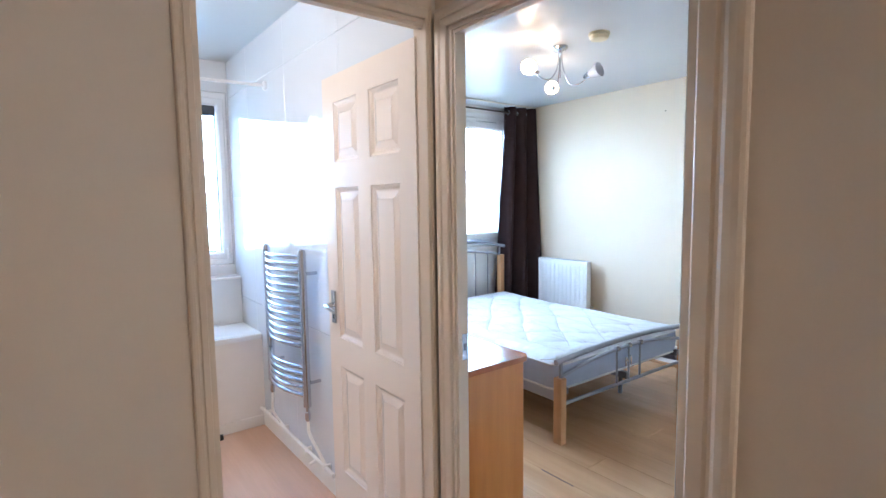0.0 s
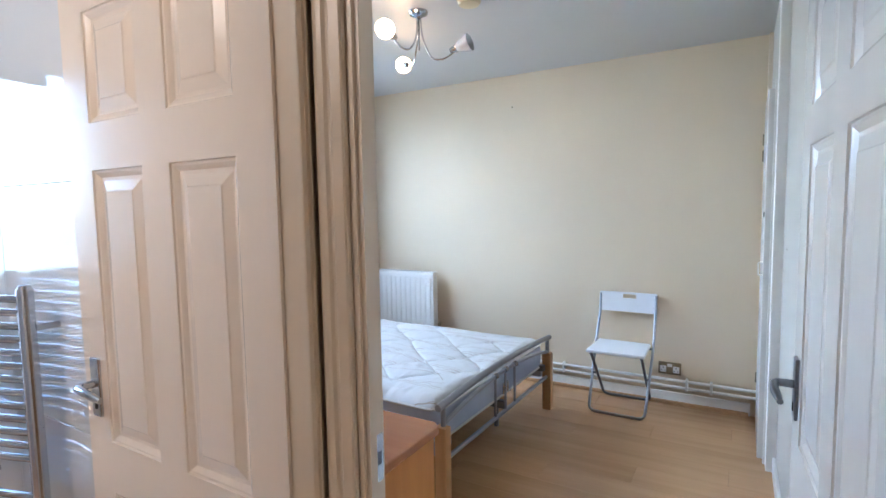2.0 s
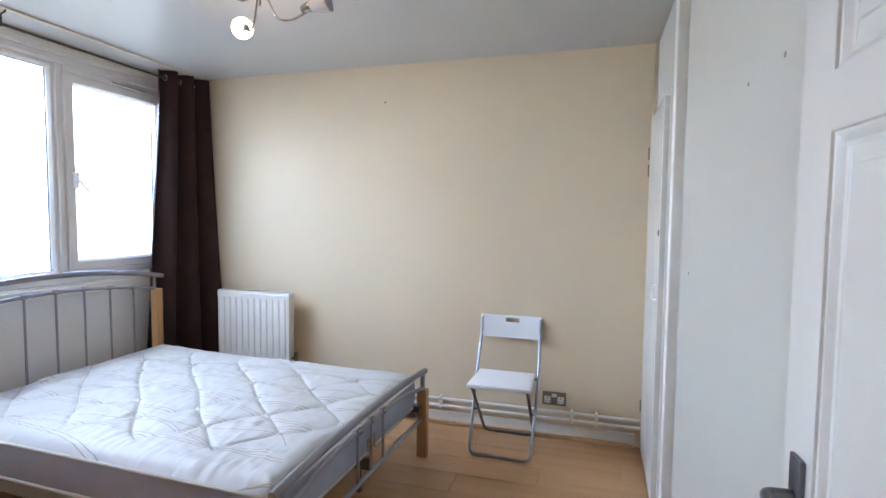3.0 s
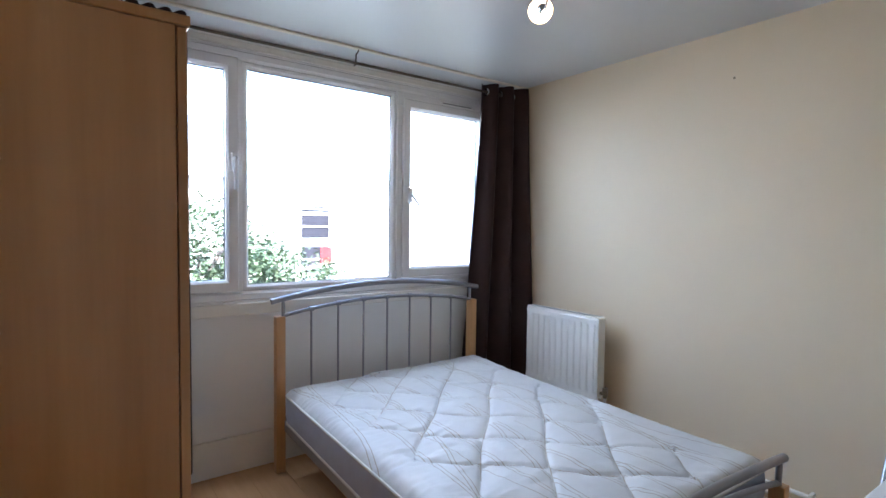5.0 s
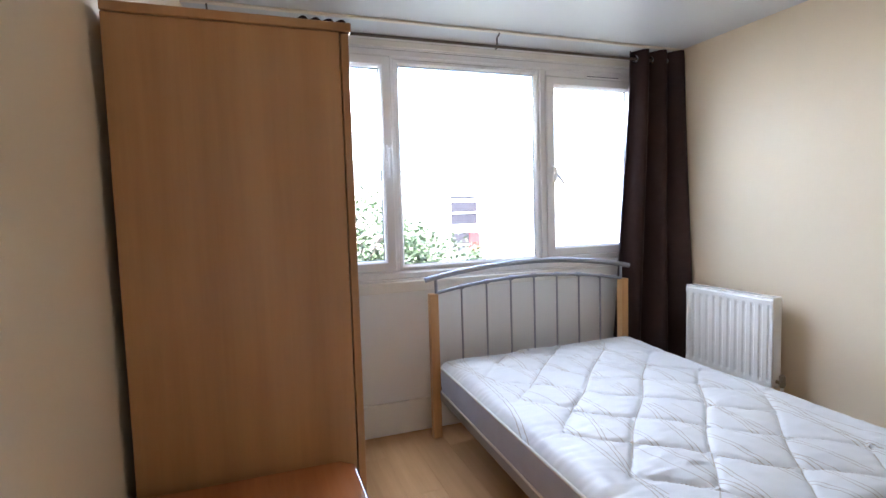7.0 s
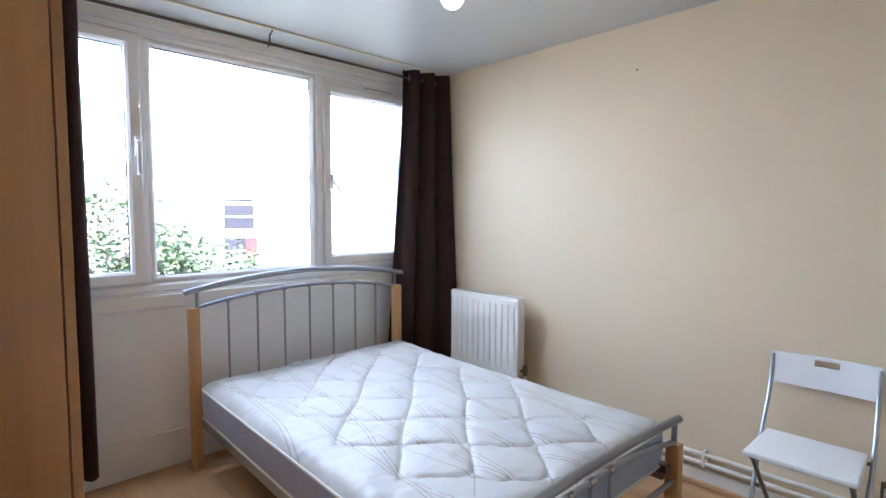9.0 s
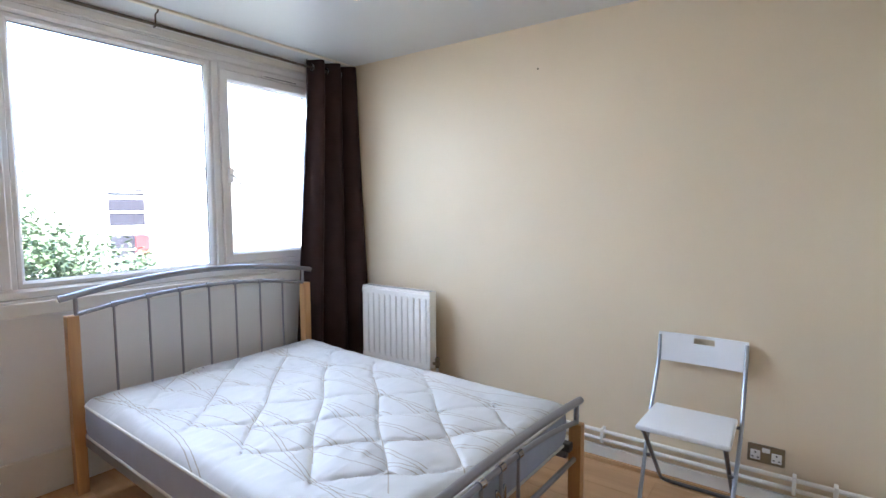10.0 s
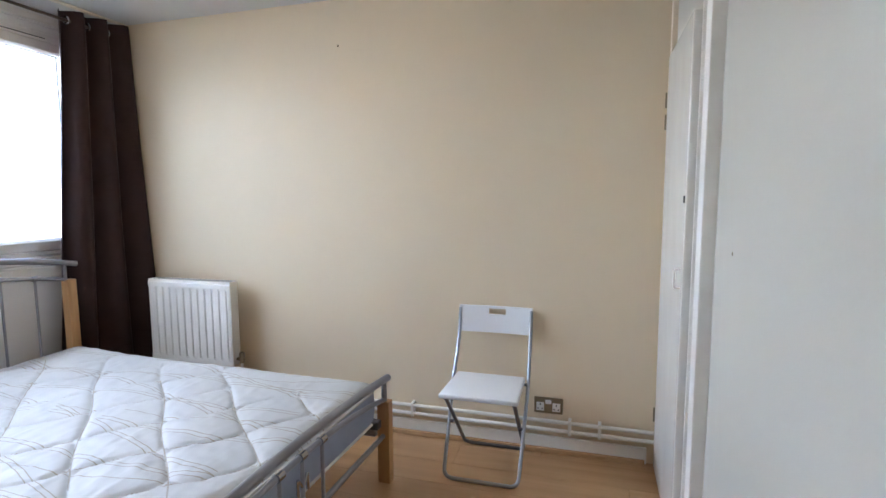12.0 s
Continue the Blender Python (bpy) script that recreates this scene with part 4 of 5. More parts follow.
def folding_chair():
    c = thing("folding_chair", pose(0, 0, 0), "white plastic folding chair with chrome tube legs, backed against the wall", "chair")
    ya, yb = 1.335, 1.715
    # back-frame tubes run from the backrest down to the front floor bar
    bx, fx, rx = 4.405, 4.02, 4.395
    part("back_frame", T(rounded([(bx, ya, 0.765), (bx - 0.03, ya, 0.62), (4.255, ya - 0.004, 0.40), (fx, ya + 0.010, 0.011), (fx, yb - 0.010, 0.011), (4.255, yb + 0.004, 0.40), (bx - 0.03, yb, 0.62), (bx, yb, 0.765)], 0.045, 7), 0.0092, 10), M_CHAIRTUBE, c, "chrome tube frame", True)
    # seat-frame tubes run from under the seat's front down to the rear floor bar
    part("seat_frame", T(rounded([(3.985, ya + 0.028, 0.425), (4.02, ya + 0.028, 0.40), (rx, ya + 0.028, 0.010), (rx, yb - 0.028, 0.010), (4.02, yb - 0.028, 0.40), (3.985, yb - 0.028, 0.425)], 0.045, 7), 0.0095, 10), M_DARKSTEEL, c, "dark chrome tube frame", True)
    # backrest with a hand slot: four pieces round the slot in one slab
    h0, h1, s0, s1, u0, u1 = 0.640, 0.778, 0.735, 0.765, 1.470, 1.562
    bm = bmesh.new()
    rows = [h0, s0, s1, h1]
    yy = [ya - 0.006, u0, u1, yb + 0.006]
    fv, bv = {}, {}
    def curve(y):
        k = (y - (ya + yb) / 2) / ((yb - ya) / 2)
        return 0.010 * (1 - k * k)
    ys = [yy[0], 1.38, 1.43, u0, u1, 1.62, 1.68, yy[3]]
    for j, z in enumerate(rows):
        lean = 4.384 + 0.17 * (z - h0)
        for i, y in enumerate(ys):
            fv[i, j] = bm.verts.new((lean - 0.006 + curve(y), y, z))
            bv[i, j] = bm.verts.new((lean + 0.006 + curve(y), y, z))
    for j in range(3):
        for i in range(len(ys) - 1):
            if j == 1 and i == 3:
                continue
            bm.faces.new((fv[i, j], fv[i + 1, j], fv[i + 1, j + 1], fv[i, j + 1]))
            bm.faces.new((bv[i, j], bv[i, j + 1], bv[i + 1, j + 1], bv[i + 1, j]))
    for i in range(len(ys) - 1):
        bm.faces.new((fv[i, 0], bv[i, 0], bv[i + 1, 0], fv[i + 1, 0]))
        bm.faces.new((fv[i, 3], fv[i + 1, 3], bv[i + 1, 3], bv[i, 3]))
    for j in range(3):
        e = len(ys) - 1
        bm.faces.new((fv[0, j], fv[0, j + 1], bv[0, j + 1], bv[0, j]))
        bm.faces.new((fv[e, j], bv[e, j], bv[e, j + 1], fv[e, j + 1]))
    for a, b2 in (((3, 1), (4, 1)), ((3, 2), (4, 2)), ((3, 1), (3, 2)), ((4, 1), (4, 2))):
        bm.faces.new((fv[a], fv[b2], bv[b2], bv[a]))
    part("backrest", bm, M_PLASTIC, c, "white plastic backrest with a hand slot", True)
    bm = B(3.955, 4.285, ya + 0.004, yb - 0.004, 0.425, 0.448, 0.010, 3)
    for v in bm.verts:
        k = (v.co.x - 3.955) / 0.33
        v.co.z += 0.004 - 0.010 * math.sin(math.pi * k)
        shrink = 1 - 0.05 * k
        v.co.y = (ya + yb) / 2 + (v.co.y - (ya + yb) / 2) * shrink
    part("seat", bm, M_PLASTIC, c, "white plastic seat", True)
    for y in (ya + 0.012, yb - 0.012):
        part("pivot", T([(4.155, y - 0.014, 0.235), (4.155, y + 0.014, 0.235)], 0.008, 8), M_DARKSTEEL, c, "", True)
        part("seat_pivot", T([(4.245, y - 0.012, 0.425), (4.245, y + 0.012, 0.425)], 0.008, 8), M_DARKSTEEL, c, "", True)
    return c


folding_chair()


def double_socket():
    s = thing("double_socket", pose(EAST, 1.243, 0.252), "tarnished metal double wall socket above the pipes", "socket")
    part("plate", B(-0.009, 0.0, -0.074, 0.074, -0.043, 0.043, 0.003, 2), M_SOCKET, s, "brownish metal face plate")
    for y in (-0.042, 0.042):
        o = part("outlet", B(-0.0112, -0.0088, y - 0.020, y + 0.020, -0.030, 0.016, 0.001), M_WHITEPLASTIC, s, "white plastic outlet")
        part("slot", B(-0.0120, -0.0108, y - 0.003, y + 0.003, 0.000, 0.010), M_BLACK, o)
        for q in (-0.011, 0.011):
            part("slot", B(-0.0120, -0.0108, y + q - 0.004, y + q + 0.004, -0.020, -0.015), M_BLACK, o)
    part("rocker", B(-0.0122, -0.0088, -0.016, 0.016, 0.010, 0.032, 0.001), M_WHITEPLASTIC, s, "white rocker switches")
    return s


double_socket()


def heating_pipes():
    p = thing("heating_pipes", pose(0, 0, 0), "two white painted heating pipes along the skirting", "pipes")
    x = EAST - 0.034
    for z in (0.178, 0.131):
        part("pipe", T([(x, 0.72, z), (x, NORTH - 0.03, z)], 0.0105, 12), M_SKIRT, p, "", True)
    for y in (0.98, 1.13, 2.0, 2.9, 3.6):
        part("clip", B(x - 0.014, EAST - 0.0005, y - 0.008, y + 0.008, 0.114, 0.195, 0.002), M_SKIRT, p)
    return p


heating_pipes()


# ---- built-in cupboard in the corner ----
def cupboard():
    c = thing("cupboard_door", pose(0, 0, 0), "flat white cupboard door, slightly ajar, in the corner", "cupboard")
    part("stile", B(4.395, EAST - 0.001, SOUTH, 0.712, 0.0, CEIL - 0.001, 0.002), M_GLOSS, c, "cream painted frame post")
    part("stile", B(3.665, 3.76, SOUTH, 0.690, 0.0, CEIL - 0.001, 0.002), M_SKIRT, c, "cream painted frame post")
    # the header shares the south wall's paint, its dimmer light put into the colour
    part("header", B(3.76, 4.395, SOUTH, 0.690, 2.02, CEIL - 0.001, 0.002), M_DIMMEDWHITE, c, "painted board above the door")
    leaf = part("leaf", box(bmesh.new(), -0.63, 0.0, -0.034, 0.0, 0.02, 1.995, 0.003, 1, pose(4.392, 0.722, 0, 0, 0, -0.5)), M_DOOR, c, "flat white leaf")
    part("edge_trim", B(3.745, 3.759, 0.690, 0.700, 0.0, 2.03), M_SKIRT, c)
    for z in (0.28, 1.80, 1.70):
        part("hinge", T([(4.397, 0.726, z - 0.035), (4.397, 0.726, z + 0.035)], 0.0045, 8), M_SOCKET, c, "worn painted hinge", True)
    part("handle", T(rounded([(3.805, 0.724, 1.02), (3.805, 0.748, 1.02), (3.805, 0.748, 1.09), (3.805, 0.724, 1.09)], 0.010), 0.0042, 8), M_SKIRT, leaf, "small metal bow handle", True)
    part("catch", B(3.775, 3.782, 0.725, 0.733, 1.335, 1.36), M_BLACK, leaf)
    return c


cupboard()


# ---- ceiling lamp and smoke alarm ----
def ceiling_lamp():
    bx, by = 2.94, 2.335
    l = thing("ceiling_lamp", pose(bx, by, CEIL), "three-arm chrome ceiling lamp, two bulbs lit", "ceiling lamp")
    part("rose", lathe([(0, 0), (0.050, 0), (0.052, -0.008), (0.046, -0.020), (0.020, -0.030), (0.012, -0.04), (0, -0.04)], None, 24), M_CHROME, l, "", True)
    part("stem", T([(0, 0, -0.03), (0, 0, -0.20)], 0.006, 8), M_CHROME, l, "", True)
    for k, (dx, dy, dz, lit) in enumerate(((-0.235, 0.005, -0.185, True), (0.175, 0.205, -0.205, True), (0.01, -0.215, -0.225, False))):
        d = Vector((dx, dy, 0))
        u = d.normalized()
        pts = [(0.012 * u.x, 0.012 * u.y, -0.04), (0.02 * u.x, 0.02 * u.y, -0.14), (0.35 * dx, 0.35 * dy, dz - 0.035), (0.7 * dx, 0.7 * dy, dz - 0.045), (dx, dy, dz - 0.012)]
        a = part("arm", T(rounded(pts, 0.06, 8), 0.0048, 8), M_CHROME, l, "thin curved chrome arm", True)
        turn = Matrix.Translation((dx, dy, dz)) @ (u + Vector((0, 0, 0.25))).to_track_quat("Z", "Y").to_matrix().to_4x4()
        part("holder", lathe([(0, -0.030), (0.012, -0.030), (0.016, -0.018), (0.020, 0.0), (0.022, 0.010), (0, 0.012)], turn, 14), M_CHROME, a, "chrome bulb holder", True)
        if lit:
            prof = [(0, 0.008), (0.018, 0.010), (0.036, 0.024), (0.046, 0.046), (0.047, 0.062), (0.040, 0.084), (0.026, 0.098), (0, 0.104)]
        else:
            prof = [(0.018, 0.008), (0.026, 0.020), (0.036, 0.050), (0.046, 0.085), (0.043, 0.085), (0.033, 0.050), (0.022, 0.020), (0.015, 0.010)]
        bm = lathe(prof, turn, 20)
        part("shade", bm, M_BULB if lit else M_FROST, a, "glowing white glass shade" if lit else "unlit frosted glass shade", True)
    return l


ceiling_lamp()

sa = thing("smoke_alarm", pose(2.925, 2.025, CEIL), "yellowed round plastic smoke alarm on the ceiling", "smoke alarm")
part("base", lathe([(0, 0), (0.062, 0), (0.064, -0.010), (0.060, -0.014), (0, -0.014)], None, 28), M_IVORY, sa, "", True)
part("cover", lathe([(0, -0.012), (0.056, -0.014), (0.058, -0.026), (0.050, -0.038), (0.030, -0.043), (0, -0.044)], None, 28), M_IVORY, sa, "", True)


# ---- bathroom ----
bwin = thing("window_2", pose(0, BN - NORTH, 0), "white plastic bathroom window, closed", "window", "", "structure")
part("window_frame", frame_ring(BX0, BX1, BZ0, BZ1, 0.055, NORTH + 0.012, NORTH + 0.075), M_UPVC, bwin)
bs = part("casement", frame_ring(BX0 + 0.02, BX1 - 0.02, BZ0 + 0.045, BZ1 - 0.045, 0.050, NORTH - 0.002, NORTH + 0.06), M_UPVC, bwin)
glazed(bs, BX0 + 0.07, BX1 - 0.07, BZ0 + 0.095, BZ1 - 0.095, YG)
part("vent_grille", B(0.66, BX1 - 0.075, NORTH + 0.014, NORTH + 0.030, BZ1 - 0.165, BZ1 - 0.096, 0.003), M_BLIND, bs, "dark ventilator strip")
part("window_handle", T(rounded([(1.225, NORTH - 0.0, 1.13), (1.225, NORTH - 0.03, 1.13), (1.225, NORTH - 0.032, 1.05)], 0.01), 0.008, 8), M_UPVC, bwin, "", True)


def bathtub():
    b = thing("bathtub", pose(0, 0, 0), "white built-in bathtub below the window", "bathtub")
    x0, x1, y0, y1, h = -0.42, BATHX - 0.014, 3.40, 3.828, 0.615
    part("front_panel", B(x0, x1, y0 + 0.012, y0 + 0.030, 0.0, h - 0.03, 0.002), M_BATHPANEL, b, "pinkish white bath panel")
    part("plinth", B(x0, x1, y0 - 0.004, y0 + 0.010, 0.0, 0.07, 0.003), M_BATHPANEL, b)
    bm = bmesh.new()
    def ring(o, z, r=0.0):
        pts = []
        ax0, ax1, ay0, ay1 = x0 + o, x1 - o - (0.34 if o > 0.05 else 0.0), y0 + o * 0.8, y1 - o * 0.8
        rr = min(0.02 + o, 0.16)
        for k, (cx, cy) in enumerate(((ax1 - rr, ay0 + rr), (ax1 - rr, ay1 - rr), (ax0 + rr, ay1 - rr), (ax0 + rr, ay0 + rr))):
            for i in range(6):
                a = radians((-90, 0, 90, 180)[k] + 18 * i)
                pts.append(bm.verts.new((cx + rr * math.cos(a), cy + rr * math.sin(a), z)))
        return pts
    rs = [ring(0.0, h - 0.035), ring(0.0, h - 0.006), ring(0.006, h), ring(0.060, h), ring(0.072, h - 0.010), ring(0.10, h - 0.20), ring(0.15, h - 0.38), ring(0.20, h - 0.41)]
    for a, c in zip(rs, rs[1:]):
        for i in range(len(a)):
            j = (i + 1) % len(a)
            bm.faces.new((a[i], a[j], c[j], c[i]))
    bm.faces.new(rs[-1])
    part("tub", bm, M_ENAMEL, b, "", True)
    return b


bathtub()
setting("ledge_bathroom", joined((-0.7, BATHX - 0.014, 3.832, BN - 0.001, 0.0, 0.925)), M_TILE, "white boxed ledge behind the bath", "ledge")
setting("ledge_top", B(-0.7, BATHX - 0.014, 3.815, BN - 0.001, 0.927, 0.945, 0.004), M_ENAMEL, "white window ledge board", "ledge")


def towel_rail():
    t = thing("towel_rail", pose(0, 0, 0), "curved chrome ladder towel rail on the wall", "towel rail")
    xw, ya, yb = BATHX - 0.012, 2.51, 3.03
    xf = xw - 0.075
    for y in (ya, yb):
        part("upright", T([(xf, y, 0.42), (xf, y, 1.212)], 0.020, 12), M_CHROME, t, "", True)
        part("cap", lathe([(0.017, 0), (0.015, 0.008), (0.006, 0.012), (0, 0.012)], pose(xf, y, 1.212), 12), M_CHROME, t, "", True)
        for z in (1.10, 0.54):
            part("stay", T([(xf, y, z), (xw, y, z)], 0.009, 8), M_CHROME, t, "", True)
        part("valve", lathe([(0, 0), (0.010, 0), (0.014, 0.01), (0.014, 0.045), (0.009, 0.05), (0.009, 0.075), (0, 0.075)], pose(xf, y, 0.345), 12), M_CHROME, t, "chrome valve", True)
    zs = [1.183 - 0.0377 * i for i in range(13)] + [0.619 - 0.0362 * i for i in range(5)]
    for z in zs:
        pts = [(xf - 0.060 * math.sin(math.pi * i / 12), ya + (yb - ya) * i / 12, z) for i in range(13)]
        part("bar", T(pts, 0.0108, 10), M_CHROME, t, "", True)
    part("feed_pipe", T(rounded([(xf, ya, 0.35), (xf, ya, 0.28), (xw - 0.022, ya - 0.06, 0.13), (xw - 0.022, ya - 0.08, 0.118)], 0.03), 0.008, 8), M_SKIRT, t, "white painted feed pipe", True)
    part("feed_pipe", T(rounded([(xf, yb, 0.35), (xf, yb + 0.02, 0.22), (xw - 0.022, yb + 0.05, 0.13), (xw - 0.022, yb - 0.05, 0.118)], 0.03), 0.008, 8), M_SKIRT, t, "white painted feed pipe", True)
    return t


towel_rail()
bp = thing("bathroom_pipe", pose(0, 0, 0), "white painted pipe low along the bathroom wall", "pipe")
part("pipe", T([(BATHX - 0.042, 2.32, 0.118), (BATHX - 0.042, 3.40, 0.118)], 0.0105, 10), M_SKIRT, bp, "", True)
part("tee", T([(BATHX - 0.042, 2.52, 0.118), (BATHX - 0.085, 2.52, 0.106)], 0.009, 8), M_SKIRT, bp, "", True)
for y in (2.42, 2.66, 3.0, 3.3):
    part("clip", B(BATHX - 0.056, BATHX - 0.0125, y - 0.007, y + 0.007, 0.105, 0.132, 0.002), M_SKIRT, bp)

sr = thing("shower_rail", pose(0, 0, 0), "slim white shower curtain rail above the bath", "shower rail")
part("rail", T([(-0.69, 3.30, 2.14), (BATHX - 0.014, 3.14, 2.14)], 0.0095, 10), M_UPVC, sr, "", True)
part("flange", lathe([(0, 0), (0.028, 0), (0.026, 0.012), (0.013, 0.018), (0, 0.018)], pose(BATHX - 0.013, 3.14, 2.14, 0, -90, 0), 16), M_UPVC, sr, "", True)
ds = thing("door_stop", pose(0.975, 3.35, 0.0), "small black rubber door stop on the floor", "door stop")
part("rubber", lathe([(0, 0), (0.017, 0), (0.018, 0.012), (0.014, 0.028), (0, 0.030)], None, 14), M_BLACK, ds, "", True)


bl = thing("bathroom_lamp", pose(0.05, 2.3, CEIL), "round opal bathroom ceiling lamp, lit", "ceiling lamp")
part("base", lathe([(0, 0), (0.13, 0), (0.132, -0.015), (0.12, -0.02), (0, -0.02)], None, 24), M_WHITEPLASTIC, bl, "", True)
dome = part("dome", lathe([(0.125, -0.016), (0.12, -0.05), (0.09, -0.085), (0.05, -0.10), (0, -0.105)], None, 24), M_FROST, bl, "opal glass dome", True)
dome.visible_shadow = False

# ---- hall lamp ----
hl = thing("hall_lamp", pose(1.05, -2.4, CEIL), "round frosted glass hall ceiling lamp, lit", "ceiling lamp")
part("base", lathe([(0, 0), (0.07, 0), (0.072, -0.02), (0.05, -0.03), (0, -0.03)], None, 24), M_WHITEPLASTIC, hl, "", True)
globe = part("globe", lathe([(0.05, -0.025), (0.10, -0.07), (0.13, -0.14), (0.12, -0.21), (0.08, -0.26), (0, -0.285)], None, 24), M_FROST, hl, "frosted glass globe", True)
globe.visible_shadow = False


# ---- small things in the bedroom ----
def nail_hole(x, y, z, axis, name="nail_hole"):
    m = pose(x, y, z, 90, 0, 0) if axis == "y" else pose(x, y, z, 0, -90, 0)
    n = thing(name, m, "small brown screw plug in the painted wall", "wall plug")
    part("plug", lathe([(0.0065, -0.001), (0.0065, 0.0012), (0.004, 0.002), (0, 0.0018)], Matrix.Scale(-1, 4, (0, 0, 1)) if axis == "y" else None, 10), M_SOCKET, n, "", True)


nail_hole(2.42, SOUTH, 1.765, "y")
nail_hole(2.69, SOUTH, 1.77, "y")
nail_hole(3.45, SOUTH, 1.19, "y")
nail_hole(EAST, 2.43, 2.20, "x")


def lump_on_wardrobe(name, x, y, w, d, h, mat, label, rz):
    o = thing(name, pose(x, y, 1.8455, 0, 0, rz), label, "clutter")
    part("lump", B(-w / 2, w / 2, -d / 2, d / 2, 0, h, h * 0.3, 2), mat, o, "", True)


for i, (x, y, w, d, h) in enumerate(((1.55, 2.60, 0.05, 0.04, 0.045), (1.66, 2.55, 0.06, 0.03, 0.022), (1.73, 2.56, 0.07, 0.03, 0.020), (1.775, 2.57, 0.04, 0.03, 0.026), (1.80, 2.60, 0.035, 0.03, 0.03))):
    lump_on_wardrobe("dark_bracket", x, y, w, d, h, M_BLACK, "small dark metal fitting lying on the wardrobe", 12 * i)

gap = thing("floor_gap", pose(2.243, 1.76, 0.0), "dark open joint in the laminate floor", "floor joint")
part("strip", B(-0.003, 0.003, -0.105, 0.105, 0.0004, 0.0012), M_BLACK, gap)


# ---- outside: ground, tree, building ----
M_LEAF = material("sunlit_tree_leaf", (0.058, 0.085, 0.034), 0.6, var=0.4, scale=1.5, fine=20, bump=0.0)
M_BARK = material("grey_brown_bark", (0.16, 0.12, 0.09), 0.85, var=0.3, scale=8, fine=60, bump=0.5)
M_GRASS = material("street_ground", (0.055, 0.06, 0.04), 0.9, var=0.3, scale=0.4, fine=6, bump=0.2)
M_RENDER = material("pale_building_render", (0.74, 0.70, 0.64), 0.8, var=0.08, scale=0.4, fine=12, bump=0.1)
M_BLUEPANE = material("dark_blue_window_glass", (0.030, 0.028, 0.034), 0.6, var=0.2, scale=0.6, bump=0.0, spec=0.15)
M_RED = material("red_balcony_panel", (0.22, 0.02, 0.018), 0.6, var=0.1, scale=2, bump=0.0)
GZ = -7.0
gr = setting("ground", B(-2500, 2500, -2500, 2500, GZ - 1, GZ), M_GRASS, "ground and grass far below the window", "ground")


def tree(x, y, top, radius, seed):
    rnd = random.Random(seed)
    t = thing("tree", pose(x, y, GZ), "leafy green tree outside the window, sunlit", "tree")
    hh = top - GZ
    bm = T([(0, 0, 0), (0.1, 0, hh * 0.3), (-0.05, 0.1, hh * 0.55), (0.1, 0.05, hh * 0.85)], [0.24, 0.18, 0.12, 0.03], 10)
    for k in range(9):
        a = k * 2.4
        z = hh * (0.35 + 0.05 * k)
        r = radius * (0.75 - 0.04 * k)
        tube(bm, [(0.05, 0.03, z), (r * 0.5 * math.cos(a), r * 0.5 * math.sin(a), z + hh * 0.10), (r * math.cos(a), r * math.sin(a), z + hh * 0.15)], [0.08, 0.05, 0.015], 6)
    part("trunk", bm, M_BARK, t, "", True)
    verts, faces = [], []
    for c in range(300):
        while True:
            p = Vector((rnd.uniform(-1, 1), rnd.uniform(-1, 1), rnd.uniform(-1, 1)))
            if 0.35 < p.length < 1:
                break
        centre = Vector((p.x * radius, p.y * radius, hh - radius * 1.15 + p.z * radius * 1.15))
        size = rnd.uniform(0.25, 0.6)
        for i in range(90):
            q = centre + Vector((rnd.gauss(0, size * 0.5), rnd.gauss(0, size * 0.5), rnd.gauss(0, size * 0.4)))
            d = Vector((rnd.uniform(-1, 1), rnd.uniform(-1, 1), rnd.uniform(-0.6, 0.6))).normalized()
            s = d.cross(Vector((rnd.uniform(-1, 1), rnd.uniform(-1, 1), 1))).normalized()
            l, w = rnd.uniform(0.045, 0.085), rnd.uniform(0.025, 0.045)
            n = len(verts)
            verts += [q - d * l, q + s * w, q + d * l, q - s * w]
            faces.append((n, n + 1, n + 2, n + 3))
    me = bpy.data.meshes.new("crown")
    me.from_pydata([tuple(v) for v in verts], [], faces)
    me.materials.append(M_LEAF)
    cr = new("crown", me)
    cr.parent = t
    tagged(cr, "dense leaves in loose clumps", "", "", "stuff")
    return t


tree(3.9, 13.5, 2.0, 2.6, 3)
tree(5.9, 14.5, 0.9, 2.3, 8)


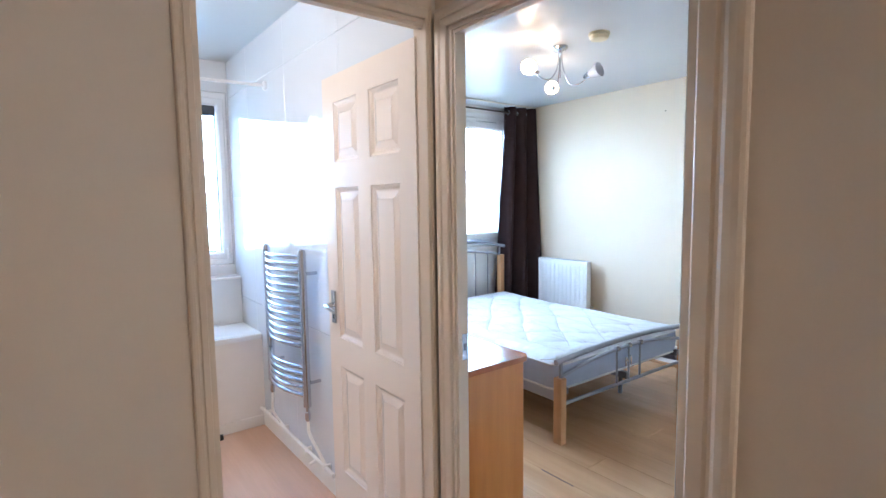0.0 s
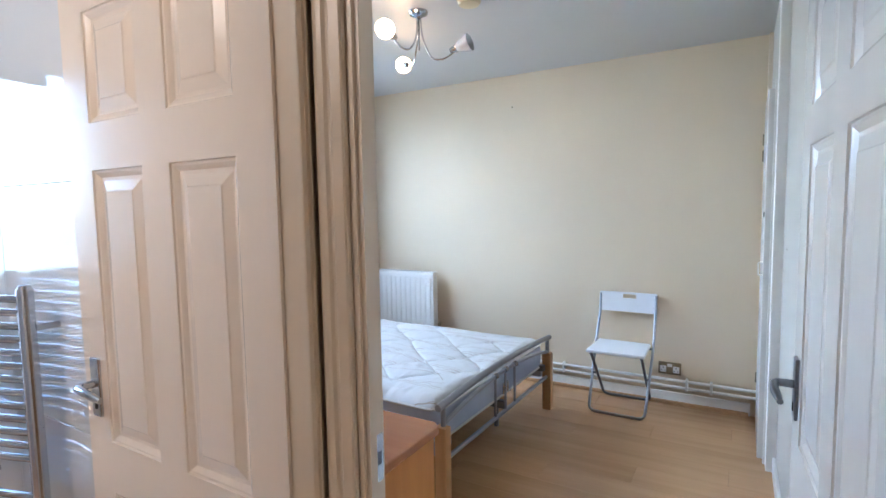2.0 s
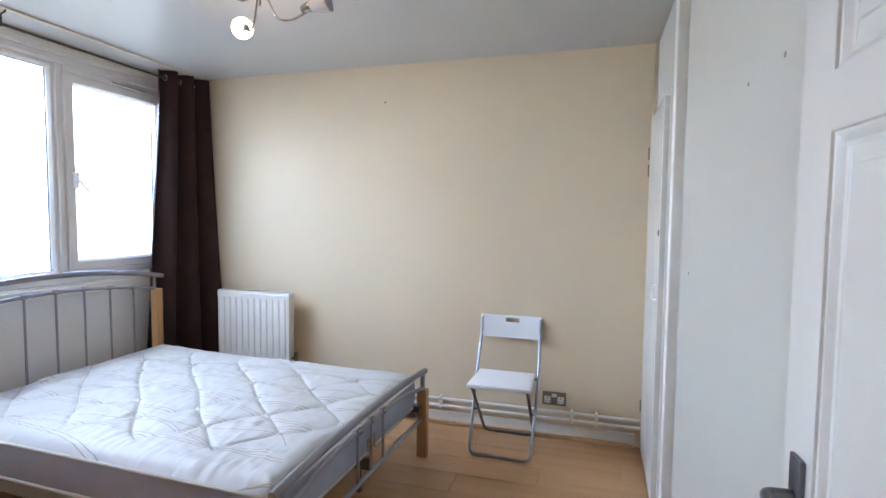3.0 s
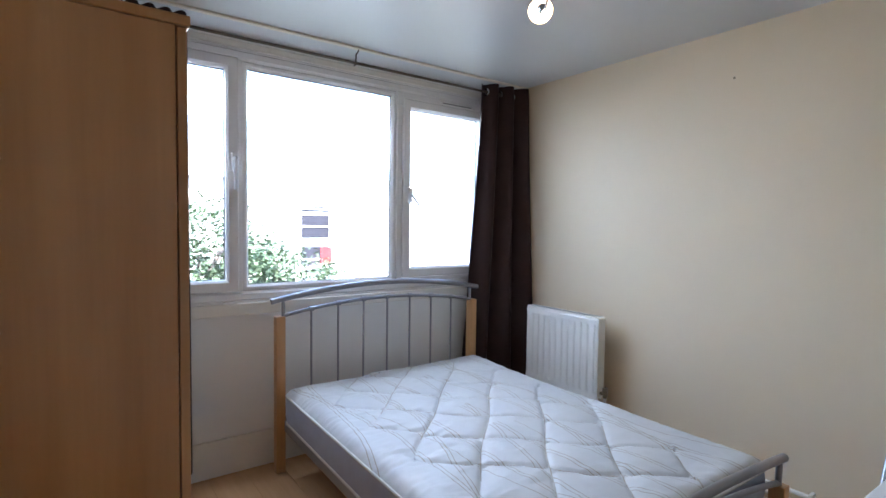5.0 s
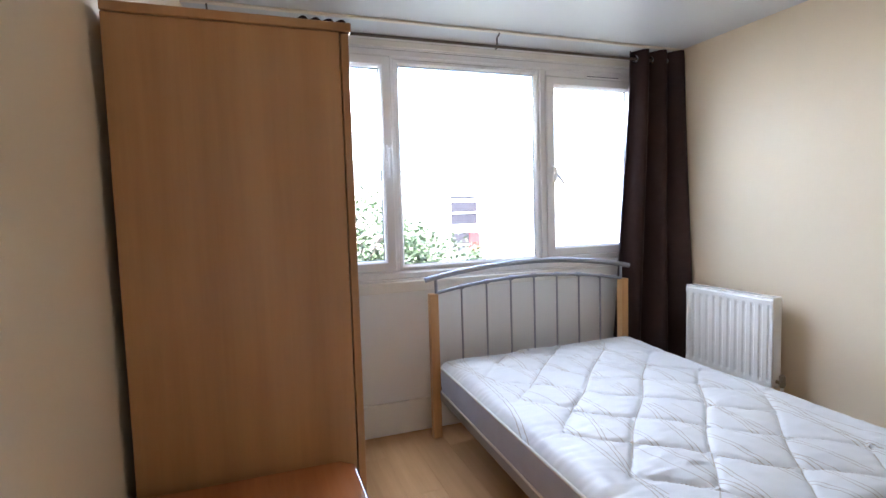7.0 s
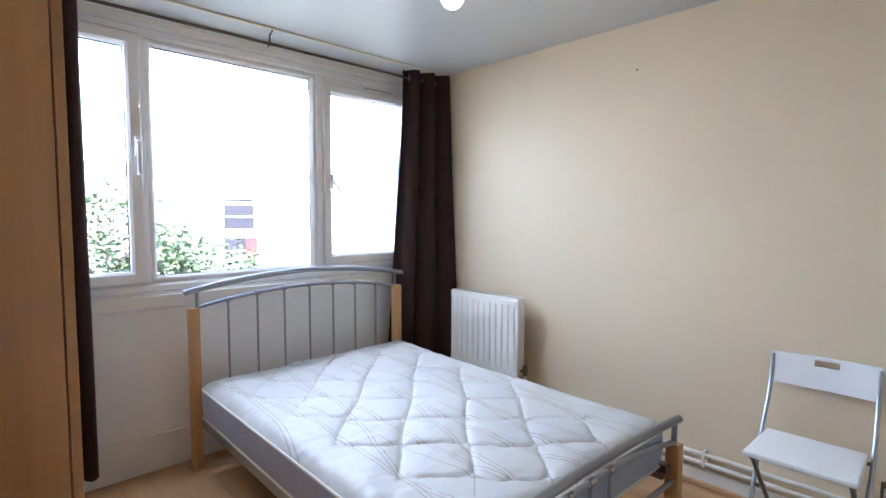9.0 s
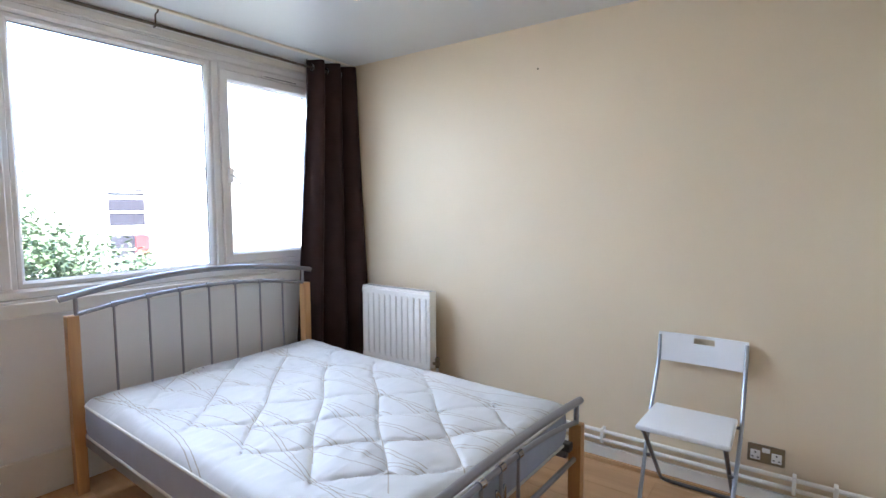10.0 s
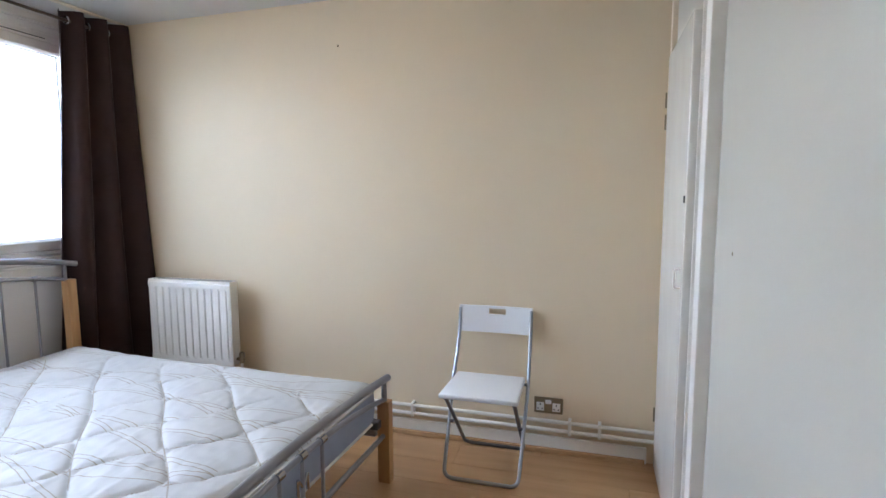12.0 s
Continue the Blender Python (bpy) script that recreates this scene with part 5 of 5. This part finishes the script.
def far_building():
    b = thing("apartment_building", pose(0, 0, 0), "pale rendered apartment block across the way", "building")
    y = 40.0
    part("wall", B(-10, 52, y, y + 10, GZ, 4.6), M_RENDER, b)
    part("roof", B(-10.4, 52.4, y - 0.4, y + 10.4, 4.6, 4.9), M_RENDER, b)
    for z0, z1, mat, lab in ((2.35, 2.75, M_BLUEPANE, "dark window strip"), (0.25, 2.05, M_BLUEPANE, "dark window with a white bar"), (-2.5, -0.45, M_BLUEPANE, "dark window with a white bar")):
        w = part("window", B(16.4, 18.7, y - 0.05, y + 0.02, z0, z1), mat, b, lab)
        part("frame", B(16.35, 18.75, y - 0.10, y - 0.052, (z0 + z1) / 2 - 0.06, (z0 + z1) / 2 + 0.06), M_UPVC, w)
    part("balcony_panel", B(17.7, 18.6, y - 0.8, y - 0.7, -1.9, -0.5), M_RED, b, "red balcony panel")
    part("balcony_slab", B(16.2, 19.0, y - 0.8, y - 0.11, -2.2, -2.0), M_RENDER, b)
    part("vent_cover", B(20.0, 20.4, y - 0.12, y, -1.6, -0.5), M_BARK, b, "small brown panel")
    return b


far_building()


# ---- floor planks ----
fl = bpy.data.objects["floor"]
PW, PL = 0.192, 1.285
plank_cache = {}


def plank(x0, x1, y0, y1):
    key = (round(x1 - x0, 3), round(y1 - y0, 3))
    if key not in plank_cache:
        me = bpy.data.meshes.new("plank")
        bm = B(0, x1 - x0 - 0.0008, 0, y1 - y0 - 0.0008, -0.0115, 0.0, 0.0008)
        bm.to_mesh(me)
        bm.free()
        me.materials.append(M_PLANK)
        plank_cache[key] = me
    ob = new("plank", plank_cache[key])
    ob.location = (x0, y0, 0)
    ob.parent = fl


def lay(xa, xb, ya, yb, shift):
    k, x = 0, xa
    while x < xb - 0.01:
        x1 = min(x + PW, xb)
        y = ya - (k * 0.43 + shift) % PL
        while y < yb - 0.01:
            a, c = max(y, ya), min(y + PL, yb)
            if c - a > 0.02:
                plank(x, x1, a, c)
            y += PL
        x, k = x1, k + 1


lay(WEST - 0.04, EAST, SOUTH, NORTH, 0.2)
lay(-1.2, WEST - 0.04, -3.0, HALLN, 0.5)
